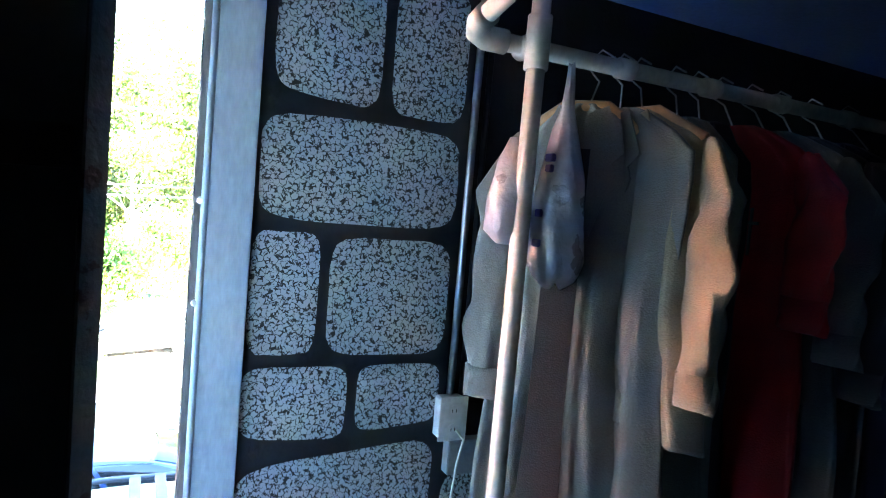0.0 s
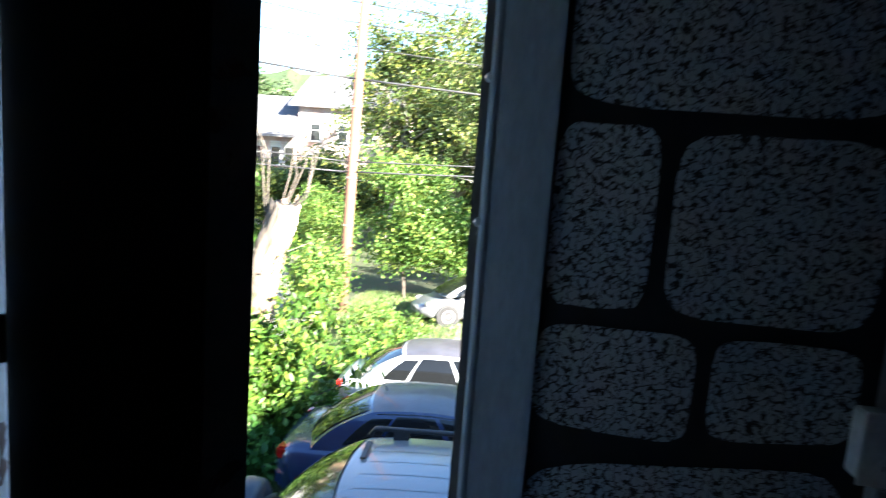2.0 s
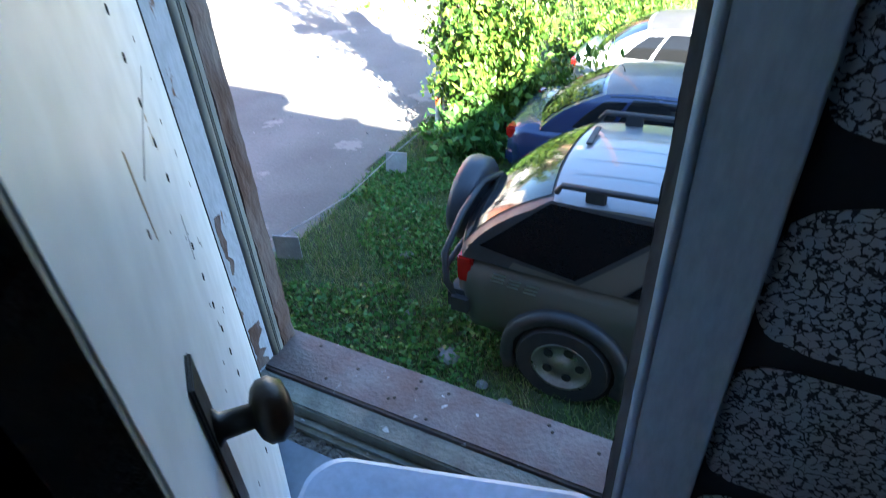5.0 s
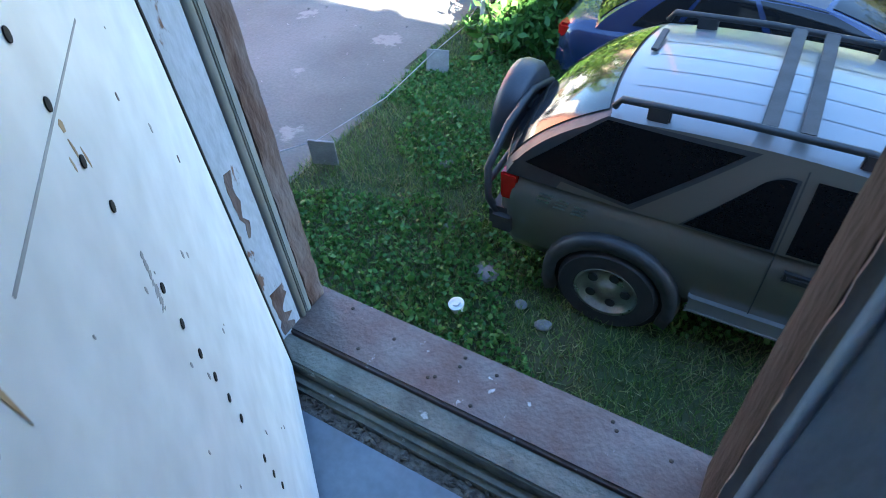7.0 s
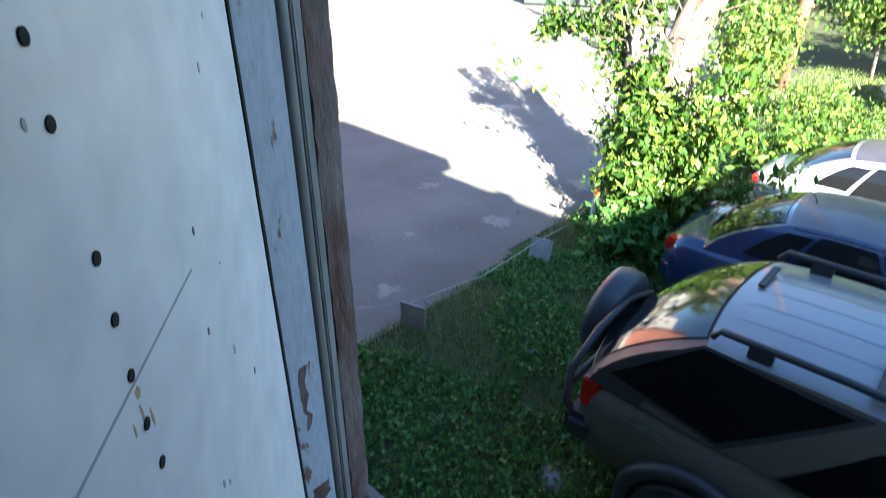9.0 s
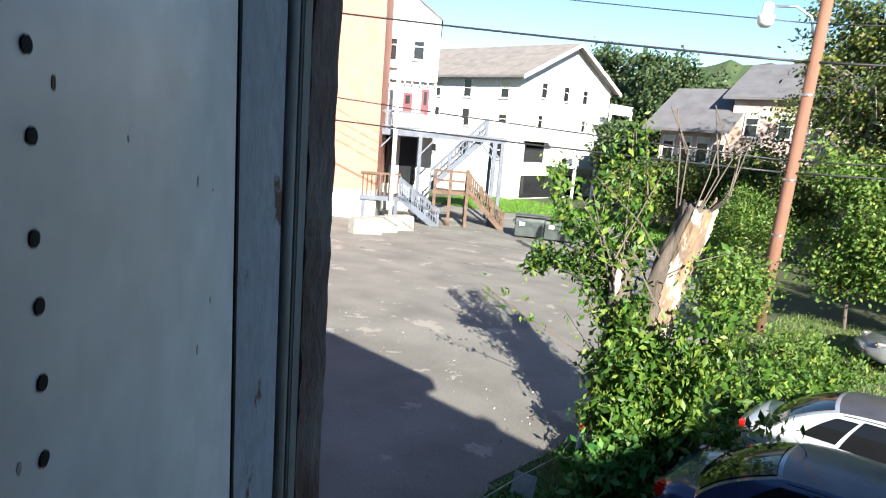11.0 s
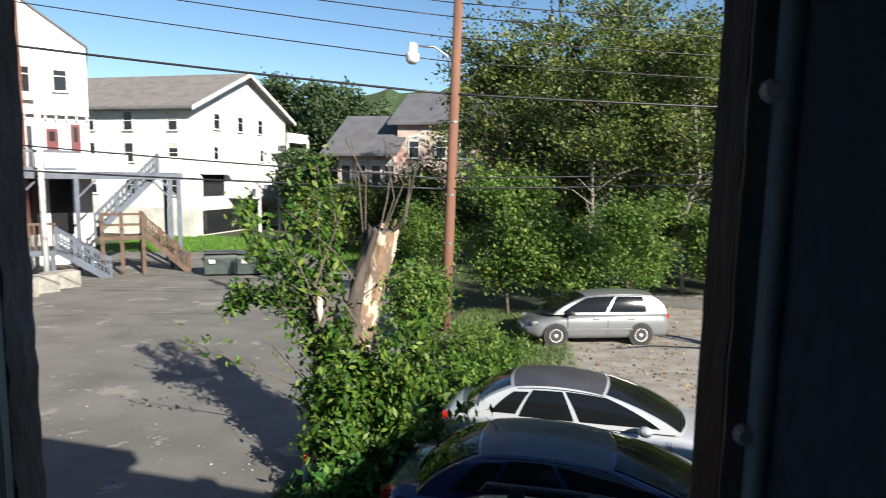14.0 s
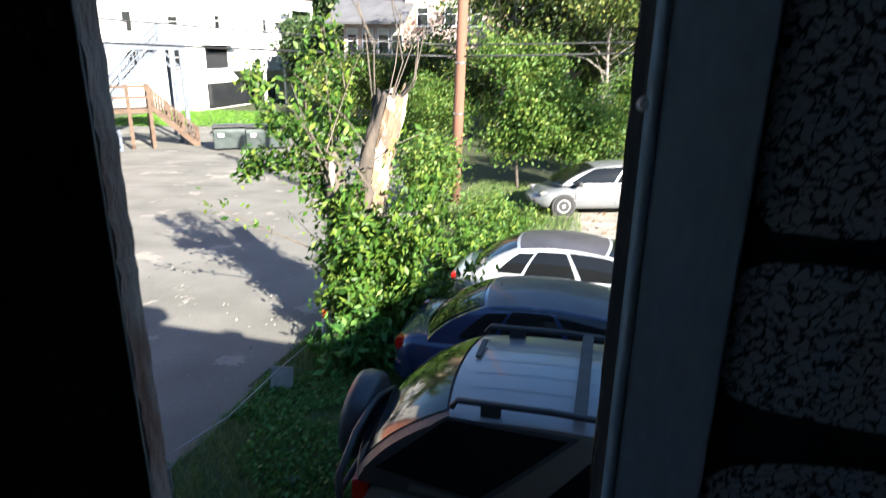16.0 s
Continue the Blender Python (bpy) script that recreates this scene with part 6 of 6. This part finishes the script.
def garment(x, hw, length, material, label, thick=0.05, sleeve=0.6, yaw=0.0, seed=0, flare=1.15, top=None, wood=True, near_only=False, category="coat", collar=None, dy=0.0):
    """A garment on a hanger across the rail: hollow body with folds, sleeves, collar, hook."""
    q = random.Random(seed)
    top = top or RZ - 0.1
    g = empty("garment", pose(x, RY + dy, top, 0, 0, yaw), label, category, "clothes on the rack")
    ph, kf = q.uniform(0, 6), q.choice((5, 6, 7, 8))
    prof = [(0.0, 0.05), (-0.015, 0.09), (-0.06, hw * 0.72), (-0.11, hw * 0.97), (-0.18, hw), (-0.32, hw * 0.97), (-0.48, hw * 0.95)]
    n = 24
    for k in range(1, n + 1):
        f = k / n
        prof.append((-0.48 - (length - 0.48) * f, hw * (0.95 + (flare - 0.95) * f)))
    rings = []
    for i, (z, w) in enumerate(prof):
        f = min(max(-z / length, 0), 1)
        r = []
        for k in range(80):
            a = 2 * math.pi * k / 80
            c, s = math.cos(a), math.sin(a)
            fold = 1 + (0.12 + 0.5 * f) * math.sin(kf * a + ph + 0.8 * f) + 0.14 * math.sin(2 * kf * a - ph + 3 * f)
            crease = 0.02 * noise.noise(Vector((w * c * 16 + seed, z * 2.2, s))) + 0.008 * noise.noise(Vector((w * c * 40, z * 9 + seed, s)))
            r.append((thick * math.copysign(abs(s) ** 0.8, s) * fold * (0.5 + 0.6 * min(f * 4, 1)) + crease * min(f * 5, 1), w * c * (1 + 0.03 * math.sin(9 * f + ph)), z + (0.008 * math.sin(5 * a + ph) if i > 6 else 0)))
        rings.append(r)
    part("body", loft(rings, True), material, g, smooth=True)
    if sleeve:
        for s in ((-1,) if near_only else (-1, 1)):
            rr = []
            for k in range(31):
                f = k / 30
                cyl = []
                z = -0.085 - sleeve * f
                for m in range(28):
                    a = 2 * math.pi * m / 28
                    w = (0.058 - 0.01 * f) * (1 + 0.16 * math.sin(3 * a + 11 * f + ph) + 0.1 * math.sin(23 * f + 2 * a) + 0.26 * noise.noise(Vector((math.cos(a) * 2 + seed, math.sin(a) * 2, f * 7)))) * (0.45 + 0.55 * min(f * 5, 1))
                    cyl.append((w * 0.55 * math.cos(a) - 0.03 * f - 0.01, s * (hw - 0.03 + 0.035 * min(f * 5, 1)) + w * math.sin(a), z + 0.012 * math.sin(a * 2 + ph)))
                rr.append(cyl)
            sl = part("sleeve", loft(rr), material, g, smooth=True)
            cuff = tube(bmesh.new(), [(0, 0, 0.075), (0, 0, -0.004)], 0.052, 22)
            cuff.transform(Matrix.Translation((-0.04, s * (hw + 0.003), -0.085 - sleeve)) @ Matrix.Diagonal((0.6, 1, 1, 1)))
            part("cuff", cuff, material, sl, smooth=True)
    for k in range(2):
        lap = bmesh.new()
        s = 1 if k else -1
        prism(lap, [(0.015 * s, -0.03), (0.06 * s, -0.01), (0.105 * s, -0.12), (0.075 * s, -0.15), (0.085 * s, -0.18), (0.02 * s, -0.4)], 0.006, Matrix.Translation((-thick * 1.0, 0, 0)) @ Matrix(((0, 0, -1, 0), (1, 0, 0, 0), (0, 1, 0, 0), (0, 0, 0, 1))))
        if category == "coat":
            part("lapel", lap, collar or material, g)
        else:
            lap.free()
    if category == "coat":
        for k in range(3):
            part("button", lathe(bmesh.new(), [(0.012, 0), (0.011, 0.005)], 12, pose(-thick * 1.25, 0.03, -0.45 - 0.16 * k, 0, -90)), M_PLASTBLK, g)
    hk = part("hook", tube(bmesh.new(), [(0, 0, -0.02), (0, -dy * 0.8, 0.06), (0, 0.028 - dy, 0.085), (0, 0.03 - dy, 0.115), (0, 0.005 - dy, 0.138), (0, -0.028 - dy, 0.118)], 0.0025, 6), M_STEEL, g, "wire hook")
    if wood:
        part("hanger", tube(bmesh.new(), [(-0.012, -hw * 0.8, -0.075), (-0.012, -0.05, -0.006), (-0.012, 0.05, -0.006), (-0.012, hw * 0.8, -0.075)], [0.013, 0.018, 0.018, 0.013], 8), M_HANGER, g, "orange wooden hanger", True)
    return g


coat = garment(1.04, 0.19, 1.45, C_GREY, "long grey raincoat hanging open, with cuffed sleeves", 0.06, 0.68, 46, 3, dy=0.03)
part("lining", prism(bmesh.new(), [(-0.03, -0.12), (0.05, -0.12), (0.06, -0.8), (0.09, -1.44), (-0.06, -1.44), (-0.03, -0.8)], 0.004, Matrix.Translation((-0.1, 0, 0)) @ Matrix(((0, 0, -1, 0), (1, 0, 0, 0), (0, 1, 0, 0), (0, 0, 0, 1)))), C_BLACK, coat, "black lining in the open front")
garment(1.12, 0.22, 1.35, C_DGREY, "long dark grey wool coat", 0.04, 0, 12, 1, wood=False)
garment(1.18, 0.23, 0.8, C_TAN, "tan wool jacket with lapels on a wooden hanger", 0.065, 0.6, 12, 4, near_only=True, dy=-0.02)
garment(1.3, 0.19, 1.4, cloth("olive cloth", (0.2, 0.16, 0.1)), "long olive-brown coat behind the tan jacket", 0.04, 0, 8, 5, wood=False, dy=-0.02)
garment(1.38, 0.16, 1.1, C_BLACK, "black garment on a wire hanger", 0.025, 0, 6, 6, wood=False, dy=-0.02)
robe = garment(1.48, 0.23, 0.98, C_RED, "red satin vestment with white piping and a small cross", 0.05, 0.42, 14, 7, flare=1.1, wood=False, category="robe", near_only=True, dy=-0.05)
part("cross", bx(-0.075, -0.069, -0.104, -0.098, -0.34, -0.22), C_WHITE, robe, "small white cross")
part("cross_bar", bx(-0.075, -0.069, -0.12, -0.08, -0.262, -0.254), C_WHITE, robe, "small white cross")
part("piping", tube(bmesh.new(), [(-0.05, 0.255 * math.cos(math.pi * k / 12), -0.95 - 0.05 * math.sin(math.pi * k / 12)) for k in range(13)], 0.004, 6), C_WHITE, robe, "white piping", True)
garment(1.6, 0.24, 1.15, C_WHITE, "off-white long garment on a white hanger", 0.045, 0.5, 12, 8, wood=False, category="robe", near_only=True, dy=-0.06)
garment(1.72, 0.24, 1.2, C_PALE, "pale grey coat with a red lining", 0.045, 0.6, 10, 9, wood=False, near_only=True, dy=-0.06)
garment(1.86, 0.24, 1.15, C_BLUE, "navy coat on a wire hanger", 0.04, 0.6, 8, 10, wood=False, near_only=True, dy=-0.06)
seq = garment(2.05, 0.28, 1.3, C_BLACK, "black dress covered with gold and silver sequins", 0.05, 0, 34, 11, wood=False, category="dress", dy=-0.08)
M_SEQ = mat("gold sequins", (0.75, 0.6, 0.28), 0.15, 1.0, bump=0)
M_SEQ2 = mat("silver sequins", (0.7, 0.7, 0.72), 0.12, 1.0, bump=0)
sq = np.random.default_rng(4)
for m, n in ((M_SEQ, 900), (M_SEQ2, 700)):
    c = np.column_stack([-0.075 + sq.normal(0, 0.01, n), sq.uniform(-0.26, 0.26, n), sq.uniform(-1.25, -0.1, n)])
    leaves("sequins", c, 0.012, m, seq, sq, 0, 1.0, "stuff", "glittering sequins", "")

# thin plastic shopping bag on the rail
bag = empty("shopping_bag", pose(0.94, RY - 0.03, RZ - 0.03), "thin translucent plastic shopping bag with purple print", "plastic bag")
M_BAG = mat("thin plastic film", (0.62, 0.58, 0.6), 0.3, bump=0.5, fine=30)
M_BAG.node_tree.nodes["Principled BSDF"].inputs["Transmission Weight"].default_value = 0.35
rings = []
for z, r in ((0.0, 0.008), (-0.1, 0.014), (-0.17, 0.03), (-0.26, 0.05), (-0.36, 0.062), (-0.45, 0.066), (-0.5, 0.05), (-0.52, 0.02)):
    rings.append([(r * (1 + 0.16 * math.sin(5 * a + z * 30)) * math.cos(a), r * 1.1 * (1 + 0.12 * math.sin(7 * a + z * 17)) * math.sin(a), z + 0.01 * math.sin(3 * a)) for a in [2 * math.pi * k / 24 for k in range(24)]])
part("body", loft(rings), M_BAG, bag, smooth=True)
rings = [[(x - 0.12, 0.03 + y, z) for x, y, z in [(r * (1 + 0.15 * math.sin(4 * a + zz * 20)) * math.cos(a), r * math.sin(a), zz) for a in [2 * math.pi * k / 20 for k in range(20)]]] for zz, r in ((-0.18, 0.01), (-0.24, 0.035), (-0.32, 0.055), (-0.4, 0.05), (-0.43, 0.02))]
part("bulge", loft(rings), M_BAG, bag, smooth=True)
M_PURPLE = mat("purple print", (0.12, 0.1, 0.4), 0.4, bump=0)
for z, w in ((-0.22, 0.03), (-0.245, 0.022), (-0.35, 0.026), (-0.42, 0.03)):
    part("print", bx(-0.0675 if z < -0.3 else -0.052, -0.06 if z < -0.3 else -0.04, -w / 2 - 0.015, w / 2 - 0.015, z - 0.009, z + 0.009, bevel=0.002), M_PURPLE, bag, "purple print mark")

# ---- plastic stool by the door ----
stool = empty("stool", pose(0.0, 1.19, 0, 0, 0, 15), "pale blue-grey plastic stool with a rounded rim", "stool")
M_STOOL = mat("pale blue plastic", (0.4, 0.48, 0.62), 0.35, bump=0.03, scale=4)


def rounded(hx, hy, r, n=8):
    out = []
    for cx, cy, a0 in ((hx - r, hy - r, 0), (-hx + r, hy - r, 90), (-hx + r, -hy + r, 180), (hx - r, -hy + r, 270)):
        out += [(cx + r * math.cos(radians(a0 + 90 * k / n)), cy + r * math.sin(radians(a0 + 90 * k / n))) for k in range(n + 1)]
    return out


part("seat", loft([[(x, y, z) for x, y in rounded(0.24 - d, 0.18 - d, 0.06)] for z, d in ((0.40, 0.006), (0.44, 0.0), (0.452, 0.003), (0.457, 0.012), (0.457, 0.03), (0.455, 0.09))]), M_STOOL, stool, smooth=False)
for sx in (-1, 1):
    for sy in (-1, 1):
        part("leg", tube(bmesh.new(), [(sx * 0.2, sy * 0.14, 0.42), (sx * 0.22, sy * 0.16, 0.0)], [0.022, 0.017], 10), M_STOOL, stool, smooth=True)
